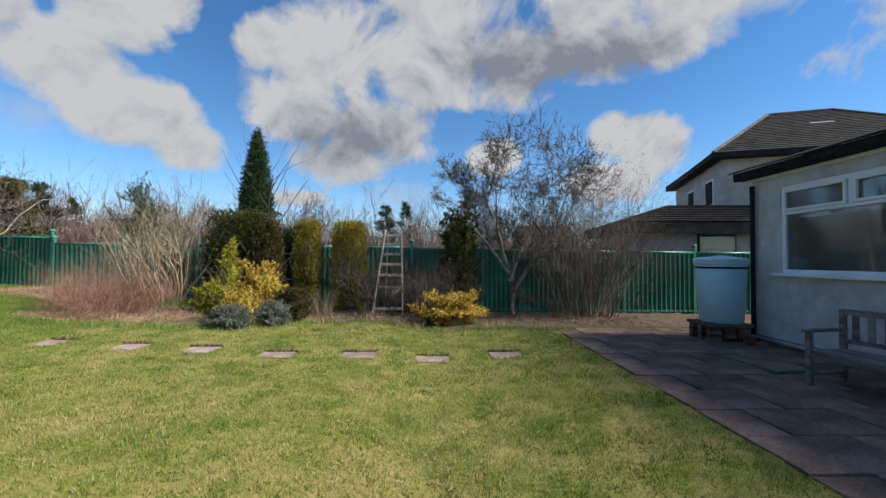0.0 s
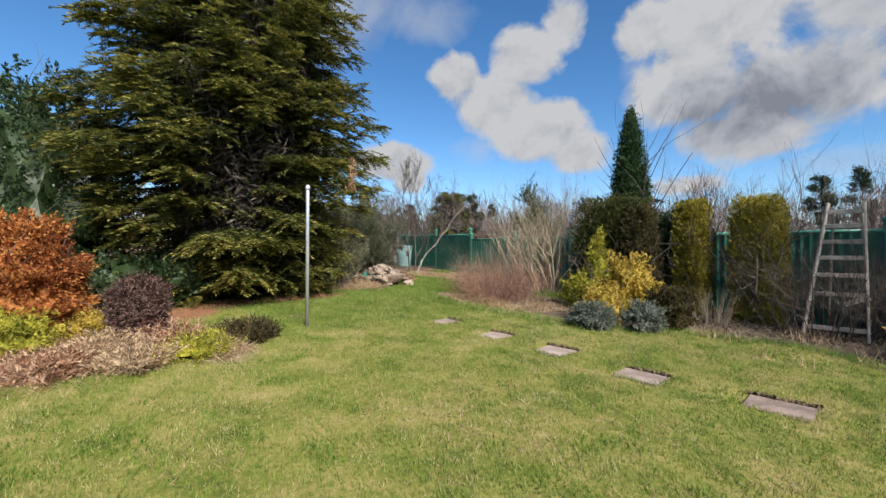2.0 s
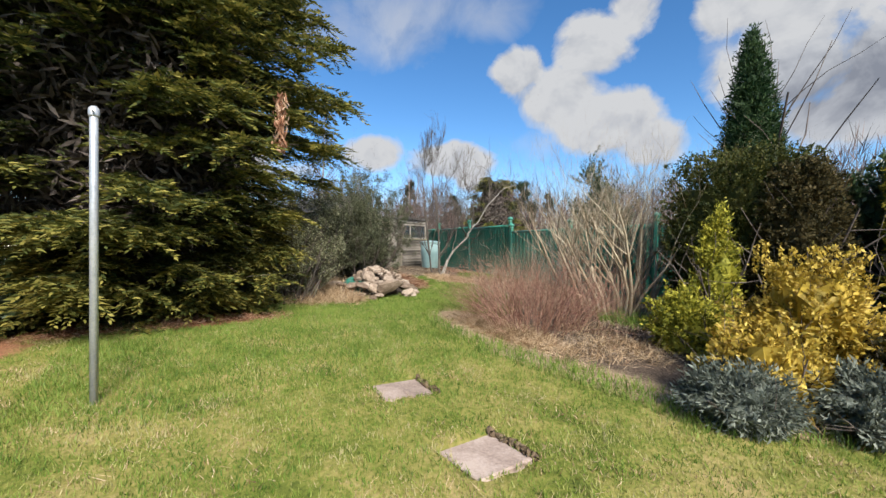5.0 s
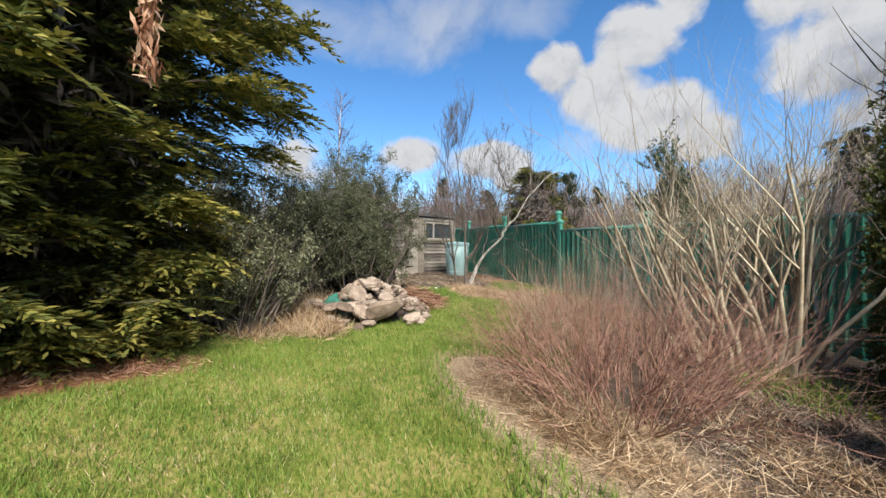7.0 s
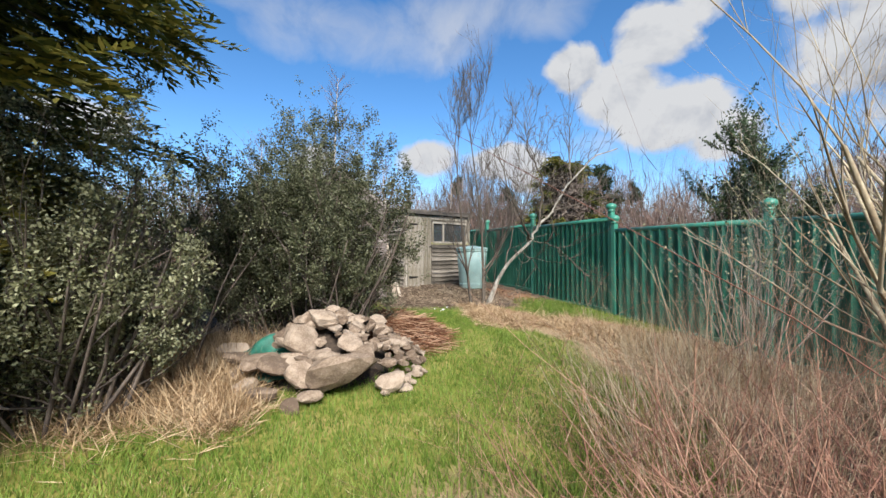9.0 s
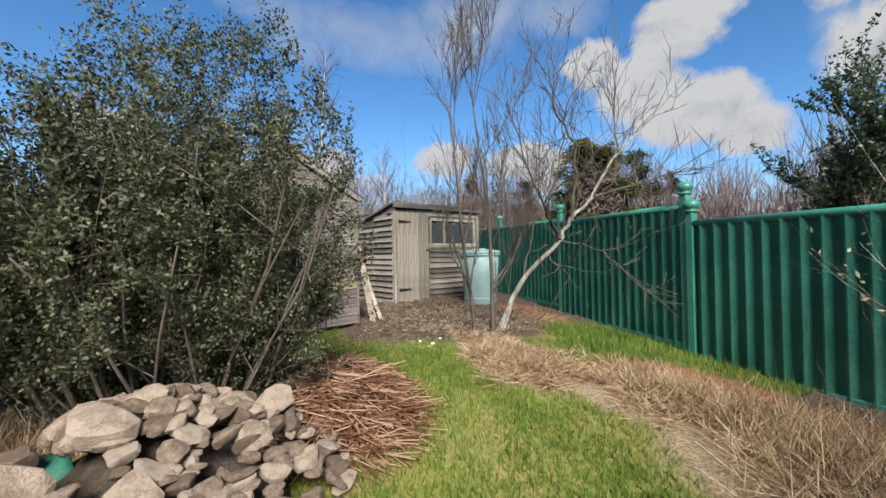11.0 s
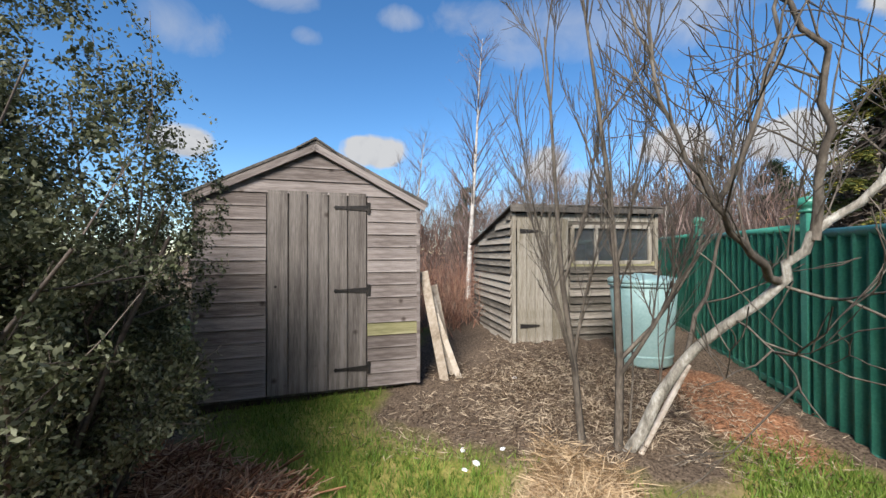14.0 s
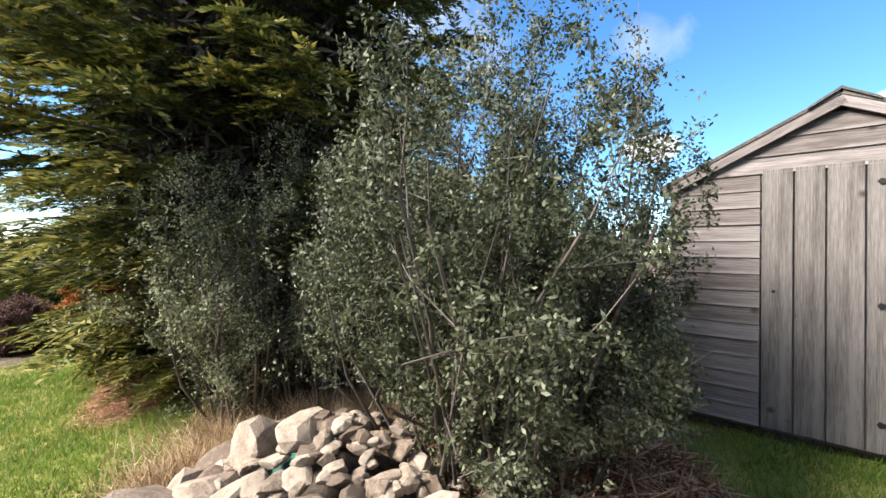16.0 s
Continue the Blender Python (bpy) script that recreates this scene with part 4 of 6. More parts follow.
def build_bench():
    b = thing("garden_bench", 4.86, 4.90, gz(4.86, 4.90), -80, "weathered grey slatted garden bench on the patio", "bench")
    # local x along the bench, local +y towards its back
    L, Dp = 1.5, 0.52
    for x in (-L / 2, L / 2):
        part("leg", box((0.06, 0.06, 0.62), (x, -Dp / 2, 0.31), 0.006), WOOD, b)
        part("leg", box((0.06, 0.06, 0.88), (x, Dp / 2, 0.44), 0.006), WOOD, b)
        part("armrest", box((0.075, Dp + 0.12, 0.035), (x, -0.02, 0.635), 0.008), WOOD, b)
        part("side_rail", box((0.035, Dp, 0.05), (x, 0, 0.36), 0.005), WOOD, b)
        part("stretcher", box((0.035, Dp, 0.04), (x, 0, 0.12), 0.005), WOOD, b)
    for i in range(6):
        part("seat_slat", box((L - 0.05, 0.065, 0.022), (0, -Dp / 2 + 0.03 + i * 0.088, 0.40), 0.005), WOOD, b)
    part("front_rail", box((L, 0.03, 0.07), (0, -Dp / 2, 0.35), 0.005), WOOD, b)
    part("back_rail", box((L, 0.04, 0.07), (0, Dp / 2, 0.85), 0.006), WOOD, b)
    part("back_rail", box((L, 0.04, 0.05), (0, Dp / 2, 0.50), 0.006), WOOD, b)
    for i in range(9):
        part("back_slat", box((0.07, 0.018, 0.31), (-L / 2 + 0.13 + i * 0.155, Dp / 2, 0.67), 0.004), WOOD, b)


build_bench()


def build_neighbour():
    """Two-storey neighbour with a low front range, beyond the fence."""
    h = thing("neighbour_house", 12.3, 17.8, 0.0, -19, "pale roughcast two-storey house with grey hipped roof", "house")
    W, D, E, RZ = 9.0, 8.0, 6.35, 9.1
    part("wall", box((W, D, E), (W / 2, D / 2, E / 2)), PEACH, h)
    o = 0.45
    pts = [(-o, -o, E), (W + o, -o, E), (W + o, D + o, E), (-o, D + o, E), (3.2, D / 2, RZ), (W - 3.2, D / 2, RZ)]
    for tri, nm in (((0, 1, 5, 4), "a"), ((1, 2, 5), "b"), ((2, 3, 4, 5), "c"), ((3, 0, 4), "d")):
        bm = bmesh.new()
        P = [Vector(pts[i]) for i in tri]
        # tiles in courses between eave and ridge
        a, b = P[0], P[1]
        c = P[2]
        e = P[-1]
        rows = 22
        for r in range(rows):
            k0, k1 = r / rows, min(1, (r + 1.15) / rows)
            q = [a.lerp(e, k0), b.lerp(c, k0), b.lerp(c, k1), a.lerp(e, k1)]
            nrm = (b - a).cross(e - a).normalized()
            lift0, lift1 = nrm * 0.06, nrm * 0.02
            vs = [bm.verts.new(p) for p in (q[0] + lift0, q[1] + lift0, q[2] + lift1, q[3] + lift1)]
            lo = [bm.verts.new(p) for p in (q[0], q[1])]
            bm.faces.new(vs)
            bm.faces.new((lo[0], lo[1], vs[1], vs[0]))
        part("roof", bm, ROOFTILE, h, "grey tiled hip")
    for i, j in ((0, 4), (1, 5), (4, 5), (3, 4)):
        a, b = Vector(pts[i]), Vector(pts[j])
        bm = bmesh.new()
        bmesh.ops.create_cone(bm, cap_ends=True, segments=8, radius1=0.08, radius2=0.08, depth=(b - a).length)
        part("ridge_tiles", bm, FELT, h, m=Matrix.Translation((a + b) / 2 + Vector((0, 0, 0.04))) @ (b - a).to_track_quat("Z", "Y").to_matrix().to_4x4())
    for s, at in (((W + 2 * o, 0.06, 0.22), (W / 2, -o, E - 0.08)), ((0.06, D + 2 * o, 0.22), (-o, D / 2, E - 0.08))):
        part("gutter", box(s, at, 0.01), BLACKTRIM, h)
    part("soffit", box((W + 2 * o - 0.05, D + 2 * o - 0.05, 0.05), (W / 2, D / 2, E - 0.16)), BLACKTRIM, h)
    for yy in (1.6, 4.6):
        win = child("window", None, h)
        part("frame", box((0.06, 1.1, 1.2), (-0.01, yy, 4.95), 0.01), UPVC, win)
        part("pane", box((0.02, 0.95, 1.05), (-0.045, yy, 4.95)), BLACKTRIM, win)
    sky = part("roof_window", box((0.9, 0.75, 0.08), (0, 0, 0), 0.01), UPVC, h, "white roof window", m=pose(4.6, 2.1, E + 1.55, 35, 0, 0))
    # low front range
    lo = thing("neighbour_garage", 7.4, 15.6, 0.0, -5, "low pale roughcast range with tiled roof beyond the fence", "garage")
    part("wall", box((8.0, 4.5, 3.0), (4.0, 2.25, 1.5)), PEACH, lo)
    part("fascia", box((8.85, 0.05, 0.40), (3.97, -0.47, 3.01), 0.01), BLACKTRIM, lo)
    part("fascia", box((0.05, 5.4, 0.40), (-0.43, 2.25, 3.01), 0.01), BLACKTRIM, lo)
    front, side = [(-0.45, -0.5, 3.2), (8.4, -0.5, 3.2), (8.4, 2.25, 4.15), (2.4, 2.25, 4.15)], [(-0.45, 5.0, 3.2), (-0.45, -0.5, 3.2), (2.4, 2.25, 4.15), (2.4, 2.25, 4.15)]
    for corners in (front, side):
        bm = bmesh.new()
        a, b, c, d = (Vector(p) for p in corners)
        up = (b - a).cross(d - a).normalized()
        for r in range(9):
            k0, k1 = r / 9, min(1, (r + 1.1) / 9)
            vs = [bm.verts.new(p) for p in (a.lerp(d, k0) + up * 0.07, b.lerp(c, k0) + up * 0.07, b.lerp(c, k1) + up * 0.02, a.lerp(d, k1) + up * 0.02)]
            foot = [bm.verts.new(p) for p in (a.lerp(d, k0), b.lerp(c, k0))]
            bm.faces.new(vs)
            bm.faces.new((foot[0], foot[1], vs[1], vs[0]))
        part("roof", bm, ROOFTILE, lo, "dark grey tiled hip")
    win = child("window", None, lo)
    part("frame", box((1.35, 0.06, 0.72), (2.9, -0.01, 2.42), 0.01), BLACKTRIM, win)
    part("pane", box((1.2, 0.02, 0.58), (2.9, -0.04, 2.42)), GLASS, win)


build_neighbour()


def build_far_roof(x, y, w, rz):
    h = thing("far_bungalow", x, y, 0.4, rz, "distant bungalow with grey tiled roof behind the trees", "house", "far bungalows")
    part("wall", box((w, 6, 2.4), (w / 2, 3, 1.2)), PEACH, h)
    part("roof", prism([(-0.4, 2.3), (6.4, 2.3), (3, 4.4)], w + 0.6, "y"), ROOFTILE, h, m=pose(w + 0.3, 0, 0, 0, 0, 90))
    for k in (0.25, 0.7):
        part("window", box((1.2, 0.08, 1.0), (w * k, -0.01, 1.5), 0.01), UPVC, h)


build_far_roof(7.2, 33.0, 4, -6)


# ---- washing-line pole and ladder ----
def build_pole():
    p = thing("washing_line_pole", -6.68, 5.01, gz(-6.68, 5.01), 0, "galvanised steel washing-line pole standing in the lawn", "pole")
    part("tube", lathe([(0.028, -0.1), (0.028, 2.20), (0.024, 2.21)], 16), GALV, p, smooth=True)
    part("cap", lathe([(0.033, 2.18), (0.036, 2.19), (0.036, 2.24), (0.02, 2.26)], 16), GALV, p, smooth=True)
    for s in (-1, 1):
        bm = bmesh.new()
        bmesh.ops.create_cone(bm, cap_ends=True, segments=8, radius1=0.007, radius2=0.007, depth=0.06, matrix=pose(s * 0.05, 0, 2.215, 0, 90, 0))
        part("hook", bm, GALV, p)


build_pole()


def build_ladder():
    lad = thing("wooden_ladder", -1.25, 12.05, gz(-1.25, 12.05) + 0.05, 4, "bleached tapering timber stepladder propped among dead shrubs", "ladder")
    H, wb, wt = 2.34, 0.82, 0.46

    def bar(a, b, w, d, name="rung"):
        a, b = Vector(a), Vector(b)
        m = Matrix.Translation((a + b) / 2) @ (b - a).to_track_quat("Z", "Y").to_matrix().to_4x4()
        part(name, box((w, d, (b - a).length), (0, 0, 0), 0.004), LADDERWOOD, lad, m=m)

    lean = 0.45
    pt = lambda k, s: (s * (wb + (wt - wb) * k) / 2 + 0.14 * k, lean * k, H * k)
    bar(pt(0, -1), pt(1, -1), 0.035, 0.06, "stile")
    bar(pt(-0.02, 1), pt(1.0, 1), 0.035, 0.06, "stile")
    for k in (0.06, 0.31, 0.45, 0.58, 0.70, 0.82, 0.93):
        bar(pt(k, -1), pt(k, 1), 0.025, 0.075)
    a, b = pt(0.24, 1), pt(0.37, 0.2)
    bar((a[0] - 0.28, a[1] - 0.03, a[2] - 0.0), (a[0] + 0.03, a[1] - 0.03, a[2] + 0.14), 0.02, 0.08, "slipped_rung")
    bar((0.45, 0.75, 0.0), (0.33, 0.48, H * 0.97), 0.03, 0.05, "back_leg")
    bar((-0.1, 0.80, 0.0), (-0.02, 0.50, H * 0.97), 0.03, 0.05, "back_leg")
    bar((0.30, 0.42, H - 0.12), (0.42, 0.42, H + 0.10), 0.10, 0.025, "hinge_board")


build_ladder()


def pebble(x, y, s, rz):
    bm = bmesh.new()
    bmesh.ops.create_icosphere(bm, subdivisions=1, radius=s)
    for v in bm.verts:
        v.co = Vector((v.co.x * 1.2, v.co.y * 0.8, v.co.z * 0.6))
    ob = part("pale_stone", bm, UPVC, None, m=pose(x, y, gz(x, y) + s * 0.3, 0, 0, rz), smooth=True)
    tagged(ob, "small whitish stone lying by the shed grass", "stone", "whitish stones by the grass")


for k, (x, y, s) in enumerate(((-13.25, 11.15, 0.025), (-13.10, 11.25, 0.03), (-13.02, 11.18, 0.022), (-13.30, 11.42, 0.02), (-14.6, 11.55, 0.03))):
    pebble(x, y, s, k * 40)

# ---- planting ----


def grass_blades(name, n, x0, x1, y0, y1, accept, h0, h1, w, mat, seed, label, category="grass", tilt=0.35):
    rng = np.random.RandomState(seed)
    x, y = rng.uniform(x0, x1, n), rng.uniform(y0, y1, n)
    keep = accept(x, y, rng.uniform(size=n))
    x, y = x[keep], y[keep]
    n = len(x)
    z = ground_z(x, y) - 0.004
    h = rng.uniform(h0, h1, n)
    a = rng.uniform(0, 2 * math.pi, n)
    lx, ly = rng.normal(size=n) * tilt * h, rng.normal(size=n) * tilt * h
    ww = w * rng.uniform(0.6, 1.3, n)
    V = np.empty((n, 3, 3))
    V[:, 0] = np.stack([x - np.cos(a) * ww, y - np.sin(a) * ww, z], 1)
    V[:, 1] = np.stack([x + np.cos(a) * ww, y + np.sin(a) * ww, z], 1)
    V[:, 2] = np.stack([x + lx, y + ly, z + h], 1)
    me = mesh_np(name, V.reshape(-1, 3), np.arange(3 * n).reshape(-1, 3), mat)
    return tagged(new(name, me), label, category, kind="stuff")


def lawn_free(x, y):
    li, st, ru = zone_values(x, y)
    cover = np.maximum.reduce([li, st * 0.9, ru * 0.9])
    return np.where((x > 2.56) & (y < 9.3), 1.0, cover)


def on_stone(x, y):
    r = np.zeros(len(x), bool)
    for sx, sy, w in STONES:
        r |= (np.abs(x - sx) < w / 2) & (np.abs(y - sy) < 0.20)
    return r


grass_blades("lawn_grass", 420000, -10.5, 3.0, 0.5, 11.5, lambda x, y, r: (lawn_free(x, y) < 0.5 * r + 0.15) & ~on_stone(x, y) & (x > -7.5 - 3.0 * r), 0.018, 0.048, 0.0038, GRASS, 1, "short yellow-green mown lawn grass")
grass_blades("verge_grass", 260000, -14.4, -6.0, 4.5, 13.75, lambda x, y, r: (lawn_free(x, y) < 0.6 * r + 0.1) & (x < -6.0 - 3.5 * r * r) & ~on_stone(x, y), 0.03, 0.075, 0.004, LUSH, 2, "longer lush green grass towards the sheds")
grass_blades("edge_grass", 60000, -9.0, 3.0, 8.0, 12.2, lambda x, y, r: np.abs(lawn_free(x, y) - 0.45) < 0.4, 0.05, 0.14, 0.005, LUSH, 3, "long green grass along the bed edge")

grass_blades("lawn_tufts", 90000, -9.5, 2.6, 1.5, 10.5, lambda x, y, r: (np.sin(x * 5.3 + 2 * np.sin(y * 2.1)) * np.sin(y * 6.1 + 2 * np.sin(x * 1.7)) > 0.25 + 0.5 * r) & (lawn_free(x, y) < 0.3) & ~on_stone(x, y), 0.03, 0.065, 0.004, LUSH, 4, "darker green tufts through the lawn")
grass_blades("lawn_thatch", 90000, -9.5, 2.6, 1.5, 10.5, lambda x, y, r: (np.sin(x * 3.7 + 2.3 * np.sin(y * 1.3)) * np.sin(y * 4.3 + 2 * np.sin(x * 2.2)) > 0.75 * r - 0.1) & (lawn_free(x, y) < 0.3) & ~on_stone(x, y), 0.02, 0.05, 0.003, STRAW, 5, "dead straw-coloured thatch through the lawn", "dry grass", 0.9)


def dry_blades(name, n, cx, cy, rx, ry, h0, h1, mat, seed, label, flat=1.0):
    rng = np.random.RandomState(seed)
    a, r = rng.uniform(0, 2 * math.pi, n), np.sqrt(rng.uniform(size=n)) * (0.45 + 0.75 * rng.uniform(size=n))
    r = r * (0.85 + 0.2 * np.sin(3 * a + seed) + 0.15 * np.sin(7 * a + 2 * seed))
    x, y = cx + rx * r * np.cos(a), cy + ry * r * np.sin(a)
    z = ground_z(x, y)
    ln = rng.uniform(h0, h1, n)
    d = unit(np.stack([rng.normal(size=n), rng.normal(size=n), np.abs(rng.normal(size=n)) * (1 / flat) + 0.05], 1))
    c = np.stack([x, y, z], 1) + d * ln[:, None] / 2 + np.stack([np.zeros(n), np.zeros(n), rng.uniform(0, 0.03, n)], 1)
    me = leaves(name, c, d, rand_dirs(rng, n), ln, 0.006, mat, 0.2)
    return tagged(new(name, me), label, "dry grass", kind="stuff")


dry_blades("straw_patch", 26000, -12.3, 11.85, 1.0, 0.5, 0.05, 0.22, STRAW, 11, "flattened pale straw between lawn and saplings", 6.0)
dry_blades("straw_patch", 8000, -11.0, 12.45, 0.9, 0.45, 0.06, 0.25, STRAW, 12, "pale dead grass along the fence foot", 2.0)
dry_blades("straw_patch", 8000, -9.6, 12.4, 1.2, 0.7, 0.1, 0.35, STRAW, 13, "pale dead grass along the fence foot", 1.2)
dry_blades("straw_patch", 9000, -11.2, 8.0, 1.2, 0.7, 0.1, 0.4, STRAW, 14, "pale dead grass behind the rock heap", 0.8)
dry_blades("straw_patch", 5200, -6.9, 9.35, 1.4, 0.5, 0.05, 0.24, STRAW, 15, "pale dead grass at the foot of the twiggy shrub", 2.5)
dry_blades("straw_patch", 1500, -10.3, 7.5, 0.6, 0.6, 0.08, 0.24, STRAW, 26, "tawny dead grass between the shrubs and the rock heap", 1.0)
dry_blades("straw_patch", 2200, -10.1, 8.2, 0.45, 0.35, 0.08, 0.25, STRAW, 27, "tawny dead grass beside the rock heap", 1.0)
dry_blades("needle_litter", 7000, -9.3, 5.3, 0.5, 1.6, 0.04, 0.12, RUST, 16, "rust-brown conifer litter beside the lawn", 3)
dry_blades("yard_litter", 16000, -14.3, 12.1, 1.7, 1.7, 0.03, 0.12, LITTER, 17, "grey-brown leaf litter in front of the sheds", 4)
dry_blades("bed_litter", 14000, 3.6, 11.4, 2.6, 1.7, 0.03, 0.10, LITTER, 18, "dead leaves over the bare bed by the fence", 4)
dry_blades("bed_litter", 14000, -2.6, 12.0, 3.5, 1.3, 0.04, 0.16, LITTER, 19, "dead stems and leaves over the planted bed", 3)
dry_blades("straw_patch", 5000, -6.2, 3.6, 0.8, 0.5, 0.06, 0.22, STRAW, 20, "tawny dead plants at the island bed edge")
dry_blades("bed_litter", 9000, -6.6, 2.3, 1.0, 0.8, 0.05, 0.18, RUST, 21, "purple-brown heathers and dead stems in the island bed", 1.5)


def stalk_pile(cx, cy, rx, ry, top, n, turn, seed):
    rng = np.random.RandomState(seed)
    a, r = rng.uniform(0, 2 * math.pi, n), np.sqrt(rng.uniform(size=n))
    x, y = cx + rx * r * np.cos(a), cy + ry * r * np.sin(a)
    top = top * (1 - r ** 2)
    z = ground_z(x, y) + rng.uniform(0.0, 1.0, n) * top + 0.01
    yaw = rng.normal(turn, 0.7, n)
    d = np.stack([np.cos(yaw), np.sin(yaw), rng.normal(size=n) * 0.13], 1)
    ln = rng.uniform(0.25, 0.6, n)
    c = np.stack([x, y, z], 1)
    p0, p1 = c - d * ln[:, None] / 2, c + d * ln[:, None] / 2
    rr = rng.uniform(0.003, 0.008, n)
    me = tubes("stalk_pile", list(zip(p0, p1, rr, rr * 0.6)), RUST, 3)
    tagged(new("stalk_pile", me), "heap of cut rust-brown dead stalks on the grass", "dead stalks", kind="stuff")


stalk_pile(-11.85, 9.95, 0.95, 0.62, 0.26, 2600, 0.5, 31)
stalk_pile(-12.35, 9.3, 0.7, 0.55, 0.20, 1700, 1.0, 32)


def shell_leaves(name, rng, n, shape, ln, wd, mat, inset=0.25, fold=0.15):
    """Leaves through the outer layer of a clipped or rounded form; shape(dirs) gives the surface point of each direction."""
    per = 12
    m = max(4, n // per)
    d = rand_dirs(rng, m)
    c0 = shape(d) * (1 - inset * rng.uniform(size=(m, 1)) ** 1.4)
    td = unit(d + rng.normal(size=(m, 3)) * 0.45 + np.array([0, 0, 0.3]))
    f = rng.uniform(-0.8, 0.9, (m, per, 1))
    ld = unit(td[:, None, :] + rng.normal(size=(m, per, 3)) * 0.55)
    c = (c0[:, None, :] + td[:, None, :] * f * ln * 1.5 + ld * ln * 0.45 + rng.normal(size=(m, per, 3)) * ln * 0.25).reshape(-1, 3)
    k = len(c)
    return leaves(name, c, ld.reshape(-1, 3), rand_dirs(rng, k), ln * rng.uniform(0.6, 1.25, k), wd * rng.uniform(0.7, 1.3, k), mat, fold)


def clipped(rx, ry, h, power=5.0, lump=0.05, seed=0, taper=0.0):
    """A clipped hedge form sitting on z=0."""
    def f(d):
        d = unit(d * np.array([rx, ry, h / 2]))
        k = 1 / (np.abs(d[:, 0] / rx) ** power + np.abs(d[:, 1] / ry) ** power + np.abs(d[:, 2] / (h / 2)) ** power) ** (1 / power)
        w = 1 + lump * (np.sin(d[:, 0] * 9 + seed) * np.cos(d[:, 1] * 8 - seed) + np.sin(d[:, 2] * 11 + seed * 2))
        p = d * (k * w)[:, None]
        s = 1 - taper * (p[:, 2] / (h / 2) * 0.5 + 0.5)
        return np.stack([p[:, 0] * s, p[:, 1] * s, p[:, 2] + h / 2], 1)
    return f


def evergreen(name, x, y, rx, ry, h, n, ln, wd, mat, label, category="shrub", power=2.4, lump=0.12, taper=0.0, seed=0, inset=0.35, z=None, rz=0, core=0.74):
    """A dense shrub: stems inside and a leafy outer layer."""
    rng = np.random.RandomState(seed + 100)
    t = thing(name, x, y, z, rz, label, category)
    shape = clipped(rx, ry, h, power, lump, seed, taper)
    segs = []
    g = np.random.default_rng(seed)
    for _ in range(9):
        a = g.uniform(0, 2 * math.pi)
        tip = shape(unit(np.array([[math.cos(a), math.sin(a), g.uniform(0.0, 1.2)]])))[0] * 0.85
        grow(g, segs, (0.1 * rx * math.cos(a), 0.1 * ry * math.sin(a), -0.05), tip, float(np.linalg.norm(tip)), 0.012 + 0.01 * h, 1, (3, 5), 0.5, 0.1)
    child("stem_work", tubes("stem_work", [s[:4] for s in segs], DARKTWIG, 4), t)
    child("foliage", shell_leaves("foliage", rng, n, shape, ln, wd, mat, inset), t)
    bm = bmesh.new()
    bmesh.ops.create_icosphere(bm, subdivisions=3, radius=1.0)
    dirs = unit(np.array([v.co[:] for v in bm.verts]))
    pts = shape(dirs) * np.array([core, core, core + 0.08]) + rng.normal(size=dirs.shape) * 0.035 * min(1, h)
    for v, q in zip(bm.verts, pts):
        v.co = q
    part("heart", bm, mat, t)
    child("inner_foliage", shell_leaves("inner_foliage", rng, n // 2, lambda d: shape(d) * np.array([0.84, 0.84, 0.95]), ln * 1.2, wd * 1.4, mat, 0.3), t)
    return t


def within(p, limit, seed):
    """Whether a point lies inside a shrub's uneven rounded outline of given radius and height."""
    r, h = limit
    x, y, z = p[0] / r, p[1] / r, (p[2] - 0.45 * h) / (0.56 * h)
    tuck = 1 + 0.9 * max(0.0, -z - 0.35)
    x, y = x * tuck, y * tuck
    a = math.atan2(y, x)
    lump = 1 + 0.14 * math.sin(3 * a + seed + 2 * z) + 0.10 * math.sin(7 * a - seed + 5 * z)
    return x * x + y * y + abs(z) ** 2.4 < lump * lump


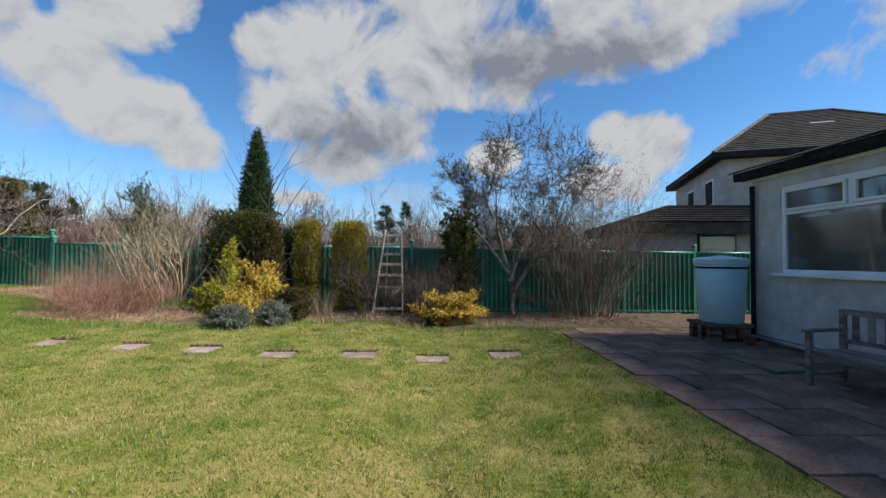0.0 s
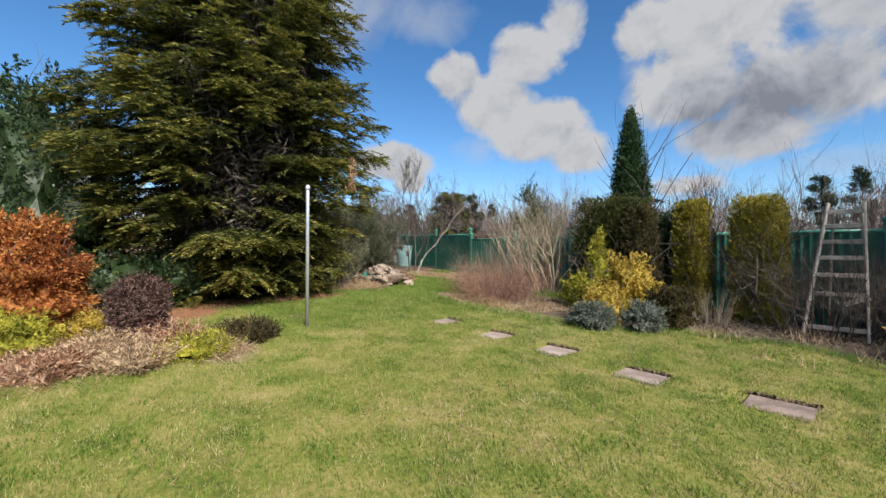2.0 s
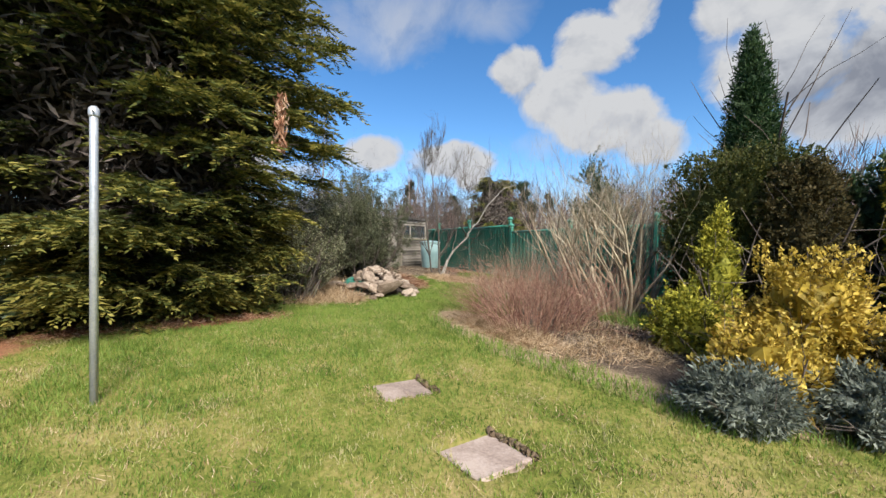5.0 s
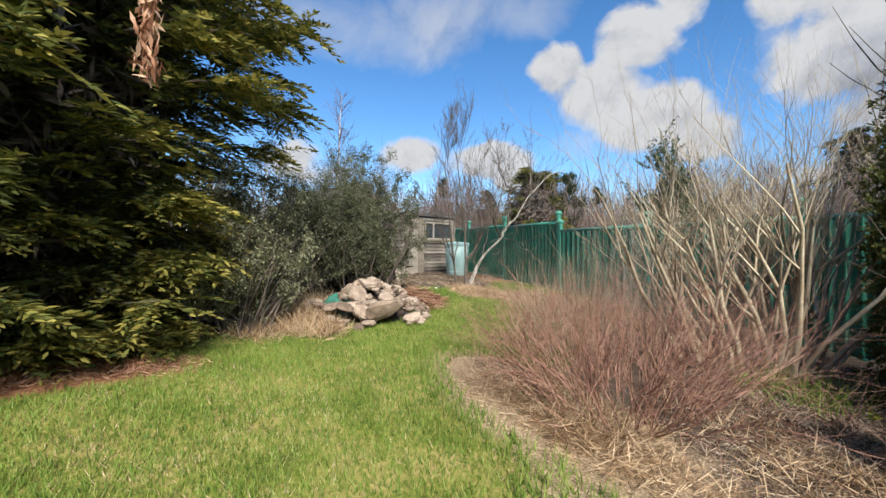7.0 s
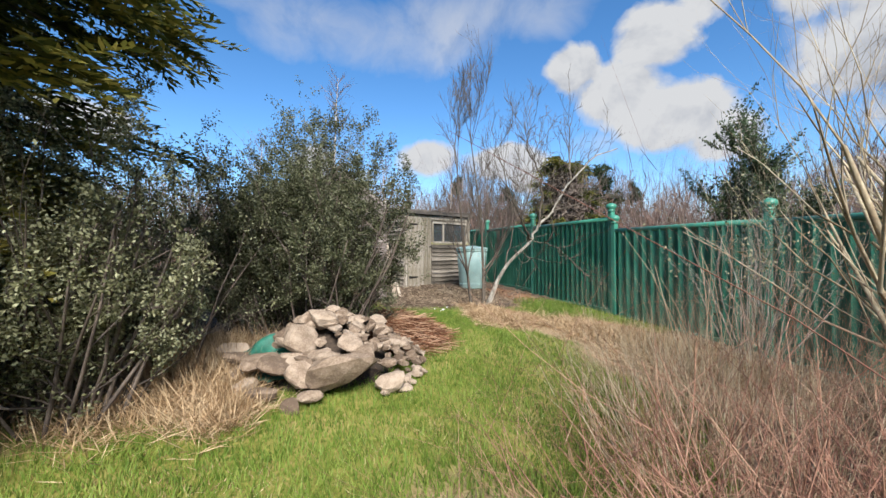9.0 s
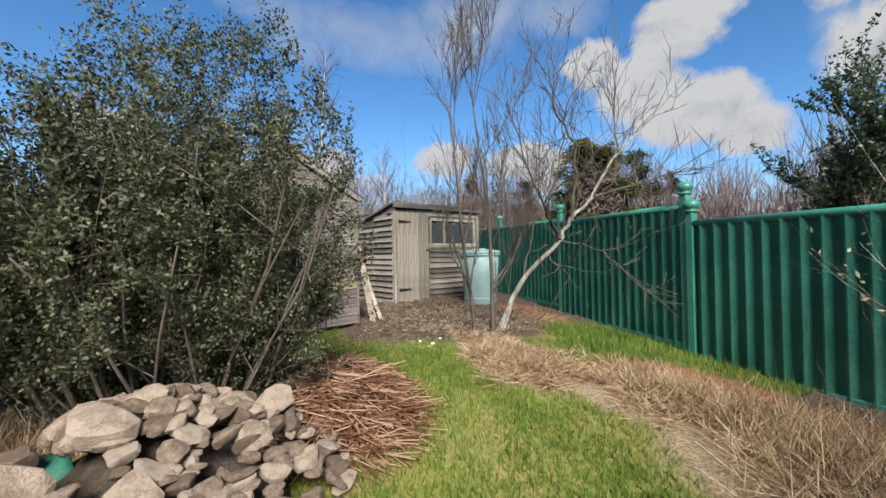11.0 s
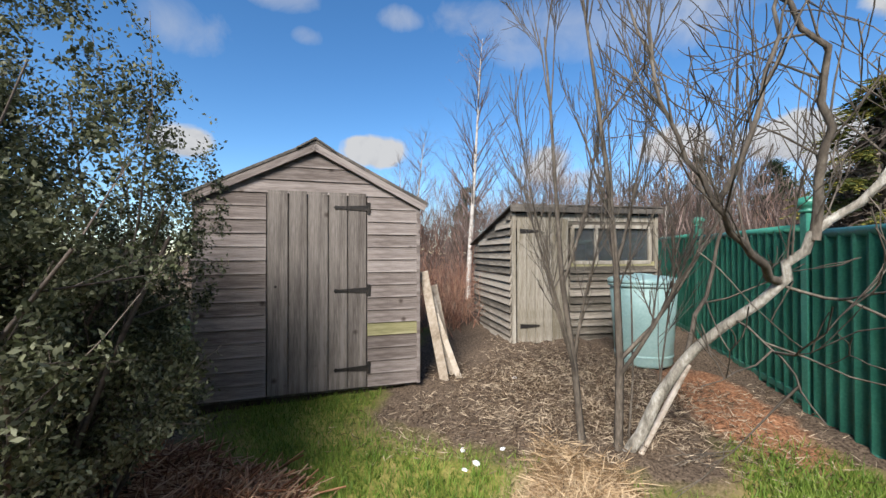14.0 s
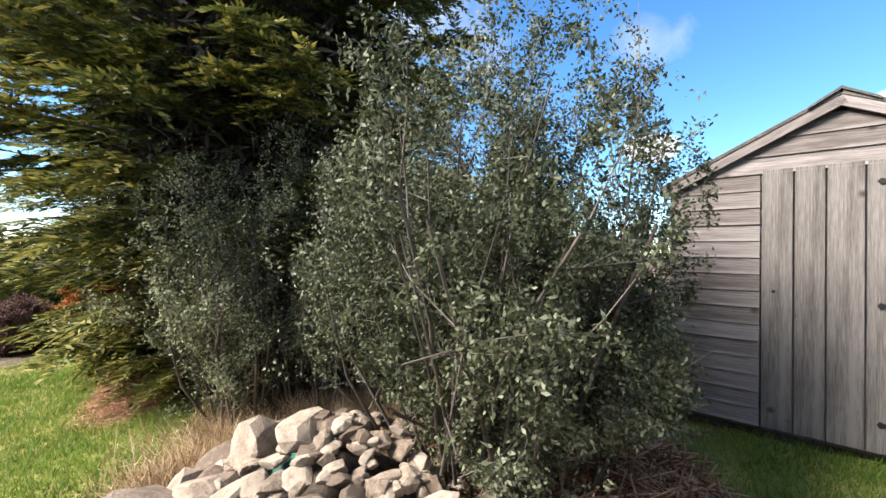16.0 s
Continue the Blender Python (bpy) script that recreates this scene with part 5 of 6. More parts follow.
def twiggy(name, x, y, r, h, stems, mat, label, seed, rad=0.008, depth=2, kids=(3, 5), spread=0.35, lift=0.35, fan=0.55, category="shrub", leaf=None, leaf_n=0, leaf_l=0.04, leaf_w=0.018, base=0.25, thick=99, wob=0.1, ratio=0.6, start=0.3, limit=None):
    """A many-stemmed winter shrub."""
    g = np.random.default_rng(seed)
    t = thing(name, x, y, None, 0, label, category)
    segs = []
    for _ in range(stems):
        a, k = g.uniform(0, 2 * math.pi), math.sqrt(g.uniform())
        b = np.array([math.cos(a) * r * base * k, math.sin(a) * r * base * k, -0.04])
        d = np.array([math.cos(a) * fan * k, math.sin(a) * fan * k, 1.0])
        grow(g, segs, b, d, h * g.uniform(0.5, 0.85), rad * g.uniform(0.7, 1.3), depth, kids, spread, lift, ratio, wob, 4, start)
    if limit:
        segs = [q for q in segs if within(q[1], limit, seed)]
    main = [s for s in segs if s[4] == depth]
    cut = main[:4 * 60]
    wood_parts(t, cut, mat, depth, 5, None, ("stem", "stem"))
    rest = [s[:4] for s in segs if s[4] < depth] + [s[:4] for s in main[4 * 60:]]
    if rest:
        tagged(child("twig_work", tubes("twig_work", rest, mat, 3), t), kind="stuff")
    if leaf_n:
        fine = [s for s in segs if s[4] <= 1]
        pa, pb = np.array([s[0] for s in fine]), np.array([s[1] for s in fine])
        i = g.integers(0, len(fine), leaf_n)
        c = pa[i] + (pb - pa)[i] * g.uniform(size=(leaf_n, 1)) + g.normal(size=(leaf_n, 3)) * 0.025
        if limit:
            c = c[[within(q, limit, seed) for q in c]]
            leaf_n = len(c)
        child("foliage", leaves("foliage", c, unit(g.normal(size=(leaf_n, 3)) + [0, 0, 0.3]), unit(g.normal(size=(leaf_n, 3))), leaf_l * g.uniform(0.6, 1.3, leaf_n), leaf_w, leaf, 0.15), t)
    return t


def build_big_conifer(x, y, R, H, seed, n_limb, label, low=0.0, mat=CONIFER, tip=CONIFER_LIT):
    g = np.random.default_rng(seed)
    t = thing("conifer_tree", x, y, None, 0, label, "tree")
    trunk = []
    grow(g, trunk, (0, 0, -0.2), (0, 0, 1), H * 0.95, 0.28, 0, steps=8, wob=0.02)
    wood_parts(t, trunk, BARK, 0, 9)
    limbs, C, Dd, Ln, Nr, Lit = [], [], [], [], [], []

    def radius(z):
        k = z / H
        return R * (0.50 + 2.0 * k if k < 0.25 else max(0.05, 1 - ((k - 0.25) / 0.77) ** 1.6))

    n = 6
    for i in range(n_limb):
        z = low + (H - low - 0.3) * g.uniform() ** 1.2
        a = i * 2.39996 + g.normal() * 0.25
        r = radius(z) * g.uniform(0.72, 1.08)
        rise = g.uniform(0.0, 0.25) * r
        pts = []
        for j in range(n + 1):
            k = j / n
            wob = g.normal(size=3) * 0.04 * (j > 0)
            pts.append(np.array([math.cos(a) * r * k, math.sin(a) * r * k, z + rise * k - 0.30 * r * k * k + 0.12 * k ** 4 * r]) + wob)
        for j in range(n):
            limbs.append((pts[j], pts[j + 1], 0.035 * (1 - j / n) + 0.006, 0.035 * (1 - (j + 1) / n) + 0.005))
        # flat drooping fans of spray on either side of the limb, sunlit yellow painted on growing tips
        m, nb = int(14 + 9 * r), 18
        k = 1 - 0.65 * g.uniform(size=m) ** 1.25
        j = np.minimum((k * n).astype(int), n - 1)
        A = np.array(pts)
        q = A[j] + (A[j + 1] - A[j]) * (k * n - j)[:, None] + g.normal(size=(m, 3)) * np.array([0.05, 0.05, 0.035])
        turn = a + np.where(np.arange(m) % 2, 1, -1) * g.uniform(0.1, 1.15, m)
        sd = unit(np.stack([np.cos(turn), np.sin(turn), g.normal(size=m) * 0.16 - 0.12], 1))
        sl = g.uniform(0.30, 0.72, m) * (1.15 - 0.45 * k)
        f = (np.arange(nb) / (nb - 1))[None, :, None]
        side = np.where(np.arange(nb) % 2, 1.0, -1.0)[None, :, None]
        sd3, lat = sd[:, None, :], np.cross(sd, [0, 0, 1.0])[:, None, :]
        w = unit(lat * side * (0.8 - 0.35 * f) + sd3 * (0.5 + 0.5 * f) + g.normal(size=(m, nb, 3)) * 0.16)
        C.append((q[:, None, :] + sd3 * sl[:, None, None] * f + w * 0.045 + np.array([0, 0, -0.10]) * f ** 2).reshape(-1, 3))
        Dd.append(w.reshape(-1, 3))
        Ln.append(np.broadcast_to(0.15 - 0.06 * f, (m, nb, 1)).ravel())
        Nr.append(np.broadcast_to([0, 0, 1.0], (m * nb, 3)))
        Lit.append(((k[:, None] + 0.35 * f[0, :, 0][None] + g.normal(size=(m, nb)) * 0.12) > 0.98).ravel())
    tagged(child("branch_work", tubes("branch_work", limbs, BARK, 4), t), kind="stuff")
    C, Dd, Ln, Nr, Lit = (np.concatenate(v) for v in (C, Dd, Ln, Nr, Lit))
    nr = unit(g.normal(size=C.shape) * 0.5 + Nr)
    ln = Ln * g.uniform(0.7, 1.25, len(C))
    child("foliage", leaves("foliage", C[~Lit], Dd[~Lit], nr[~Lit], ln[~Lit], 0.036, mat, 0.2), t)
    child("new_growth", leaves("new_growth", C[Lit], Dd[Lit], nr[Lit], ln[Lit], 0.030, tip, 0.2), t, "yellow-green growing tips, their sunlit look put into the colour")
    # brown inner twigs: added to fill the crown, dark colour stands for shade
    k = n_limb * 90
    z = low + 0.1 + (H - low - 0.6) * g.uniform(size=k) ** 1.2
    rad = np.array([radius(v) for v in z]) * g.uniform(0.2, 0.58, k)
    a = g.uniform(0, 2 * math.pi, k)
    c = np.stack([rad * np.cos(a), rad * np.sin(a), z], 1)
    child("dead_interior", leaves("dead_interior", c, rand_dirs(g_rng(seed), k), rand_dirs(g_rng(seed + 1), k), 0.26, 0.05, DARKTWIG, 0.2), t, "brown inner twigs added to fill and darken the crown's gaps")
    return t


def g_rng(seed):
    return np.random.RandomState(seed + 900)


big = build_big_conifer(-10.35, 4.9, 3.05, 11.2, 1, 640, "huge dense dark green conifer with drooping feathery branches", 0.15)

g = np.random.default_rng(77)
c = np.stack([2.05 + g.normal(size=170) * 0.035, 1.75 + g.normal(size=170) * 0.035, 3.0 - 0.75 * g.uniform(size=170)], 1)
child("dead_branch", leaves("dead_branch", c, unit(g.normal(size=(170, 3)) * 0.4 + [0, 0, -1]), unit(g.normal(size=(170, 3))), 0.14, 0.03, RUST, 0.2), big, "hanging dead rust-brown branch")

# dark ivy and holly under and beside the conifer
evergreen("ivy_shrub", -11.6, 1.6, 1.6, 1.5, 4.6, 26000, 0.08, 0.042, DARKLEAF, "tall dark glossy ivy-clad holly beside the conifer", seed=3, lump=0.14)
evergreen("ivy_shrub", -9.7, 3.2, 0.75, 1.5, 0.95, 9000, 0.07, 0.045, DARKLEAF, "low dark ivy spreading under the conifer", seed=4)
evergreen("ivy_shrub", -9.9, 1.3, 0.7, 0.8, 1.5, 6000, 0.07, 0.045, DARKLEAF, "dark ivy bush behind the island bed", seed=5)

# island bed on the sunny side
evergreen("copper_shrub", -7.75, 1.75, 0.78, 0.75, 1.62, 24000, 0.05, 0.02, ORANGE, "copper-orange conifer shrub with feathery foliage", seed=6, taper=0.35, lump=0.15, power=2.1)
evergreen("maroon_conifer", -7.05, 2.88, 0.32, 0.32, 0.86, 14000, 0.045, 0.012, MAROON, "dwarf maroon-brown oval conifer in the island bed", seed=7, lump=0.05, power=2.8)
evergreen("golden_heather", -6.9, 1.6, 0.55, 0.5, 0.5, 6000, 0.05, 0.014, LIME, "yellow-green heather mound in the island bed", seed=8)
evergreen("golden_heather", -7.3, 2.4, 0.3, 0.3, 0.35, 3500, 0.05, 0.014, GOLD, "golden heather mound in the island bed", seed=9)
evergreen("dark_heather", -6.35, 4.05, 0.45, 0.35, 0.22, 3000, 0.06, 0.014, HEDGE_BROWN, "dark tufted heather at the bed's end", seed=10)

for i, (x, y, rx, ry, h, mt) in enumerate(((-5.95, 2.1, 0.35, 0.4, 0.2, RUST), (-5.75, 2.75, 0.4, 0.35, 0.2, STRAW), (-5.95, 3.4, 0.42, 0.35, 0.22, LIME), (-6.45, 3.2, 0.4, 0.35, 0.26, RUST), (-6.3, 2.5, 0.4, 0.3, 0.25, STRAW), (-6.5, 1.2, 0.45, 0.4, 0.3, RUST))):
    evergreen("heather_mound", x, y, rx, ry, h, 2600, 0.06, 0.010, mt, "low winter-brown heather mound in the island bed", seed=200 + i, lump=0.25, core=0.6)

# back bed
evergreen("clipped_hedge", -5.35, 12.35, 0.85, 0.6, 2.62, 52000, 0.045, 0.022, HEDGE, "dark green clipped yew hedge block", "hedge", 14, 0.015, seed=11, inset=0.2)
evergreen("clipped_hedge", -4.55, 12.05, 0.55, 0.5, 2.4, 30000, 0.045, 0.022, HEDGE_BROWN, "brownish rounded hedge beside the clipped yew", "hedge", 3.4, 0.02, 0.3, seed=12, inset=0.2)
evergreen("golden_column", -3.55, 12.45, 0.33, 0.32, 2.5, 34000, 0.038, 0.02, YHEDGE, "golden clipped yew column", "hedge", 9, 0.03, seed=13, inset=0.2)
evergreen("golden_column", -2.4, 12.55, 0.44, 0.36, 2.5, 40000, 0.038, 0.02, YHEDGE, "broad golden clipped yew column", "hedge", 9, 0.03, seed=14, inset=0.2)
evergreen("dark_shrub", -4.0, 12.7, 0.35, 0.4, 2.45, 6000, 0.07, 0.04, DARKLEAF, "dark ivy between clipped hedges", seed=15)
evergreen("lime_conifer", -5.27, 11.49, 0.27, 0.27, 1.90, 9000, 0.05, 0.02, LIME, "lime-yellow upright dwarf conifer", seed=16, taper=0.35, lump=0.2)
evergreen("lime_conifer", -5.25, 10.69, 0.34, 0.28, 0.75, 7000, 0.05, 0.02, LIME, "lime-yellow low dwarf conifer", seed=17, lump=0.25)
evergreen("golden_shrub", -3.95, 10.3, 0.46, 0.45, 1.15, 14000, 0.045, 0.022, GOLD, "loose golden-leaved shrub in the planted bed", seed=18, lump=0.28)
evergreen("variegated_shrub", -4.05, 9.5, 0.33, 0.3, 0.68, 4000, 0.05, 0.026, GOLD, "cream-gold variegated shrub at the bed edge", seed=19, lump=0.28)
evergreen("lavender_bush", -4.05, 9.10, 0.34, 0.28, 0.42, 6000, 0.06, 0.012, BLUE, "silver-grey lavender mound at the lawn edge", seed=20, lump=0.1)
evergreen("blue_juniper", -3.48, 9.72, 0.30, 0.28, 0.42, 5000, 0.06, 0.016, BLUE, "blue-grey spreading juniper at the bed edge", seed=21, lump=0.2)
evergreen("brown_hebe", -3.3, 10.35, 0.42, 0.4, 0.78, 12000, 0.035, 0.02, HEDGE_BROWN, "rounded olive-brown shrub in the planted bed", seed=22)
evergreen("golden_spotted_shrub", 0.45, 11.0, 0.72, 0.5, 0.75, 8000, 0.06, 0.032, GOLD, "low golden spotted-leaf shrub at the bed edge", seed=23, lump=0.3)
evergreen("ivy_clump", 0.75, 12.9, 0.45, 0.4, 2.9, 7000, 0.08, 0.05, HEDGE, "ivy climbing an old stem in front of the fence", seed=24, lump=0.3)

# cypress behind the fence
evergreen("cypress_tree", -6.75, 16.4, 0.74, 0.74, 6.15, 30000, 0.11, 0.026, CYPRESS, "tall narrow dark green cypress", "tree", 2.2, 0.03, 0.55, seed=25, inset=0.25)

twiggy("red_twig_shrub", -7.05, 10.0, 1.05, 1.4, 270, REDTWIG, "dense red-brown twiggy winter shrub", 1, 0.005, 2, (3, 5), 0.75, 0.08, 1.0, base=0.6, wob=0.2)
twiggy("red_twig_shrub", -8.15, 10.75, 0.8, 1.05, 190, PALEBARK, "pale brown twiggy winter shrub with dry stems", 2, 0.005, 2, (3, 4), 0.35, 0.35, 0.6, base=0.8)
twiggy("pale_stem_shrub", -7.05, 11.9, 1.0, 2.55, 58, PALEBARK, "tall pale-stemmed leafless shrub fanning upward", 3, 0.028, 3, (3, 5), 0.40, 0.36, 0.48, base=0.6, wob=0.18, start=0.4)
twiggy("dead_stem_clump", -3.0, 11.7, 0.5, 0.95, 70, PALEBARK, "clump of dry pale flower stems", 4, 0.005, 0, (0, 0), 0.2, 0.5, 0.45, base=0.6)
twiggy("dead_stem_clump", -0.1, 11.8, 0.5, 1.0, 70, REDTWIG, "clump of dry reddish stems", 5, 0.005, 0, (0, 0), 0.2, 0.5, 0.35, base=0.7)
twiggy("bramble_thicket", -1.5, 12.7, 1.0, 2.1, 120, DARKTWIG, "tangled dark leafless shrubs around the ladder", 6, 0.012, 2, (5, 6), 0.8, 0.05, 0.6, base=0.9)
twiggy("bramble_thicket", 0.1, 12.8, 0.9, 1.7, 100, DARKTWIG, "tangled dark leafless shrubs behind the golden shrub", 7, 0.012, 2, (4, 6), 0.8, 0.05, 0.6, base=0.9)
twiggy("bramble_thicket", 4.35, 12.55, 1.0, 3.9, 120, DARKTWIG, "dense brown leafless shrub against the fence", 8, 0.013, 2, (6, 8), 0.75, 0.12, 0.5, base=0.9, leaf=HEDGE_BROWN, leaf_n=7000)
twiggy("lilac_shrub", -9.3, 12.95, 0.6, 1.9, 26, GREYBARK, "grey-stemmed shrub with sparse leaves at the fence", 9, 0.009, 2, (3, 4), 0.45, 0.3, 0.5, leaf=OLIVE, leaf_n=900)
twiggy("tall_weed_stalks", -9.0, 11.8, 0.5, 2.0, 10, PALEBARK, "tall dead weed stalks standing over the fence", 10, 0.006, 1, (1, 2), 0.3, 0.3, 0.3)


def bare_tree(name, x, y, d, length, r, seed, mat, label, depth=4, kids=(3, 4), spread=0.55, lift=0.15, twig=None, leaf=None, leaf_n=0, extra=(), ratio=0.68, start=0.35, wob=0.12, leaf_l=0.05, thick=2, leaf_w=0.02, least=0.003):
    g = np.random.default_rng(seed)
    t = thing(name, x, y, None, 0, label, "tree")
    segs = []
    grow(g, segs, (0, 0, -0.08), d, length, r, depth, kids, spread, lift, ratio, wob, 5, start)
    for dd, ll, rr, off in extra:
        grow(g, segs, off, dd, ll, rr, depth, kids, spread, lift, ratio, wob, 5, start)
    segs = [(a, b, max(ra, least), max(rb, least), dp) for a, b, ra, rb, dp in segs]
    wood_parts(t, segs, mat, thick, 5, twig or mat)
    if leaf_n:
        fine = [s for s in segs if s[4] <= 1]
        pa, pb = np.array([s[0] for s in fine]), np.array([s[1] for s in fine])
        i = g.integers(0, len(fine), leaf_n)
        c = pa[i] + (pb - pa)[i] * g.uniform(size=(leaf_n, 1)) + g.normal(size=(leaf_n, 3)) * 0.025
        child("foliage", leaves("foliage", c, unit(g.normal(size=(leaf_n, 3))), unit(g.normal(size=(leaf_n, 3))), leaf_l, leaf_w, leaf, 0.15), t)
    return t


bare_tree("leaning_fruit_tree", 2.35, 12.75, (-0.12, -0.05, 1), 1.9, 0.085, 21, GREYBARK, "spreading old fruit tree with sparse curled leaves", 5, (4, 5), 0.72, 0.12, DARKTWIG, HEDGE_BROWN, 3500, extra=[((0.9, -0.1, 0.9), 2.9, 0.075, (0.0, 0, 0.7)), ((-0.8, 0.0, 0.8), 2.2, 0.065, (-0.1, 0, 1.2)), ((0.35, 0.2, 1), 2.5, 0.075, (-0.1, 0, 1.0)), ((-0.3, -0.2, 1), 2.2, 0.065, (-0.15, 0, 1.4))], ratio=0.62, least=0.0042)

# saplings before the small shed: foot, lean, height, girth
for i, (x, y, dx, dy, ln, r) in enumerate([(-13.45, 11.98, -0.03, -0.03, 3.1, 0.029), (-13.40, 12.20, 0.0, 0.03, 3.35, 0.033), (-13.52, 12.30, -0.10, 0.16, 2.6, 0.009), (-13.55, 12.40, 0.05, 0.22, 2.4, 0.008)]):
    bare_tree("sapling", x, y, (dx, dy, 1), ln, r, 40 + i, SAPBARK, "slender leafless sapling with upright grey-brown stem", 3, (8, 10) if i < 2 else (4, 5), 0.42, 0.34, SAPBARK, least=0.0024, ratio=0.43, start=0.16, wob=0.05, thick=2)


def build_leaning_tree():
    """A small crooked tree: its main limbs drawn by hand, the twigs grown along them."""
    g = np.random.default_rng(52)
    x0, y0 = -13.38, 12.24
    t = thing("leaning_tree", x0, y0, None, 0, "lichen-spotted small crooked tree leaning towards the fence", "tree")
    o = np.array([x0, y0, gz(x0, y0)])
    limbs = [
        ("trunk", [(-13.40, 12.22, 0.82), (-13.30, 12.40, 1.25), (-13.20, 12.55, 1.60), (-12.87, 12.90, 2.11), (-12.76, 12.97, 2.35), (-12.64, 13.18, 2.62), (-12.50, 13.48, 3.15), (-12.34, 13.90, 3.60), (-12.15, 14.25, 3.72)], 0.043, 0.008, 19),
        ("branch", [(-12.76, 12.97, 2.35), (-12.66, 12.97, 2.83), (-12.57, 12.88, 3.20), (-12.62, 12.66, 3.60), (-12.66, 12.60, 4.15)], 0.026, 0.006, 16),
        ("branch", [(-12.87, 12.90, 2.11), (-12.65, 12.60, 2.28), (-12.50, 12.38, 2.50), (-12.54, 12.20, 2.90), (-12.62, 12.02, 3.60)], 0.024, 0.006, 14),
        ("branch", [(-12.50, 12.38, 2.50), (-12.38, 12.50, 2.85), (-12.42, 12.62, 3.40), (-12.35, 12.70, 3.85)], 0.015, 0.005, 10),
        ("branch", [(-12.64, 13.18, 2.62), (-12.25, 13.55, 2.72), (-11.95, 13.85, 2.86), (-11.70, 14.05, 2.84)], 0.014, 0.004, 6),
        ("branch", [(-12.50, 13.48, 3.15), (-12.60, 13.55, 3.60), (-12.55, 13.50, 4.20)], 0.016, 0.005, 10),
        ("branch", [(-12.87, 12.90, 2.11), (-12.55, 13.05, 2.02), (-12.25, 13.12, 1.86), (-12.05, 13.10, 1.72)], 0.009, 0.003, 5),
        ("branch", [(-13.02, 12.74, 1.90), (-12.70, 12.80, 1.74), (-12.45, 12.78, 1.52)], 0.007, 0.003, 4),
        ("branch", [(-13.20, 12.55, 1.60), (-13.30, 12.75, 2.10), (-13.25, 12.85, 2.75), (-13.35, 12.95, 3.40)], 0.016, 0.005, 9),
    ]
    fine = []
    for name, pts, ra, rb, n in limbs:
        P = np.array(pts) - o
        K = np.linspace(0, len(P) - 1, 3 * len(P))
        i = np.minimum(K.astype(int), len(P) - 2)
        Q = P[i] + (P[i + 1] - P[i]) * (K - i)[:, None] + g.normal(size=(len(K), 3)) * 0.012
        rad = ra + (rb - ra) * (K / K[-1]) ** 0.8
        child(name, limb(name, Q, rad, GREYBARK if name == "trunk" else SAPBARK, 8), t)
        for _ in range(n):
            k = g.uniform(0.38 if name == "trunk" else 0.15, 1.0) * (len(Q) - 1.01)
            j = int(k)
            q = Q[j] + (Q[j + 1] - Q[j]) * (k - j)
            along = unit(Q[j + 1] - Q[j])
            up = 0.55 if q[2] > 1.3 else 0.0
            grow(g, fine, q, along * 0.7 + g.normal(size=3) * 0.5 + [0, 0, up], g.uniform(0.35, 0.85), 0.0065, 2, (2, 3), 0.5, 0.25, 0.55, 0.14, 4, 0.2)
    tagged(child("twig_work", tubes("twig_work", [(a, b, max(r1, 0.003), max(r2, 0.0025)) for a, b, r1, r2, _ in fine], SAPBARK, 4), t), kind="stuff")


build_leaning_tree()
ob = new("wooden_stake", tubes("wooden_stake", [((-13.38, 12.30, 0.84), (-13.62, 12.58, 1.12), 0.024, 0.022), ((-13.62, 12.58, 1.12), (-13.85, 12.85, 1.40), 0.022, 0.020)], LADDERWOOD, 5))
tagged(ob, "pale split stake leaning under the tree", "stake")


def cotoneaster(x, y, r, h, seed, stems, label, leaf_n, mat=OLIVE, leaf_l=0.030):
    return twiggy("evergreen_shrub", x, y, r, h, stems, DARKTWIG, label, seed, 0.015, 3, (4, 5), 0.55, 0.10, 0.55, leaf=mat, leaf_n=leaf_n, leaf_l=leaf_l, leaf_w=leaf_l * 0.52, base=0.45, wob=0.14, ratio=0.46, start=0.05, limit=(r, h))


cotoneaster(-11.85, 8.98, 1.2, 2.9, 61, 58, "large dark arching small-leaved evergreen shrub beside the shed", 150000, GREYLEAF, 0.028)
cotoneaster(-12.35, 8.45, 0.8, 2.3, 67, 34, "dark small-leaved evergreen shrub behind the larger one", 46000, GREYLEAF)
cotoneaster(-10.55, 7.1, 1.1, 2.6, 63, 46, "grey-green arching evergreen shrub at the lawn edge", 64000)
cotoneaster(-11.8, 7.2, 0.9, 1.8, 64, 30, "low grey-green evergreen shrub behind the rock heap", 30000)
twiggy("bare_shrub", -10.9, 7.5, 0.7, 2.2, 14, DARKTWIG, "thin leafless twiggy shrub standing between the evergreens", 68, 0.011, 3, (3, 4), 0.5, 0.15, 0.55, leaf=OLIVE, leaf_n=1600, leaf_l=0.03, leaf_w=0.015, base=0.5, wob=0.14, ratio=0.5)


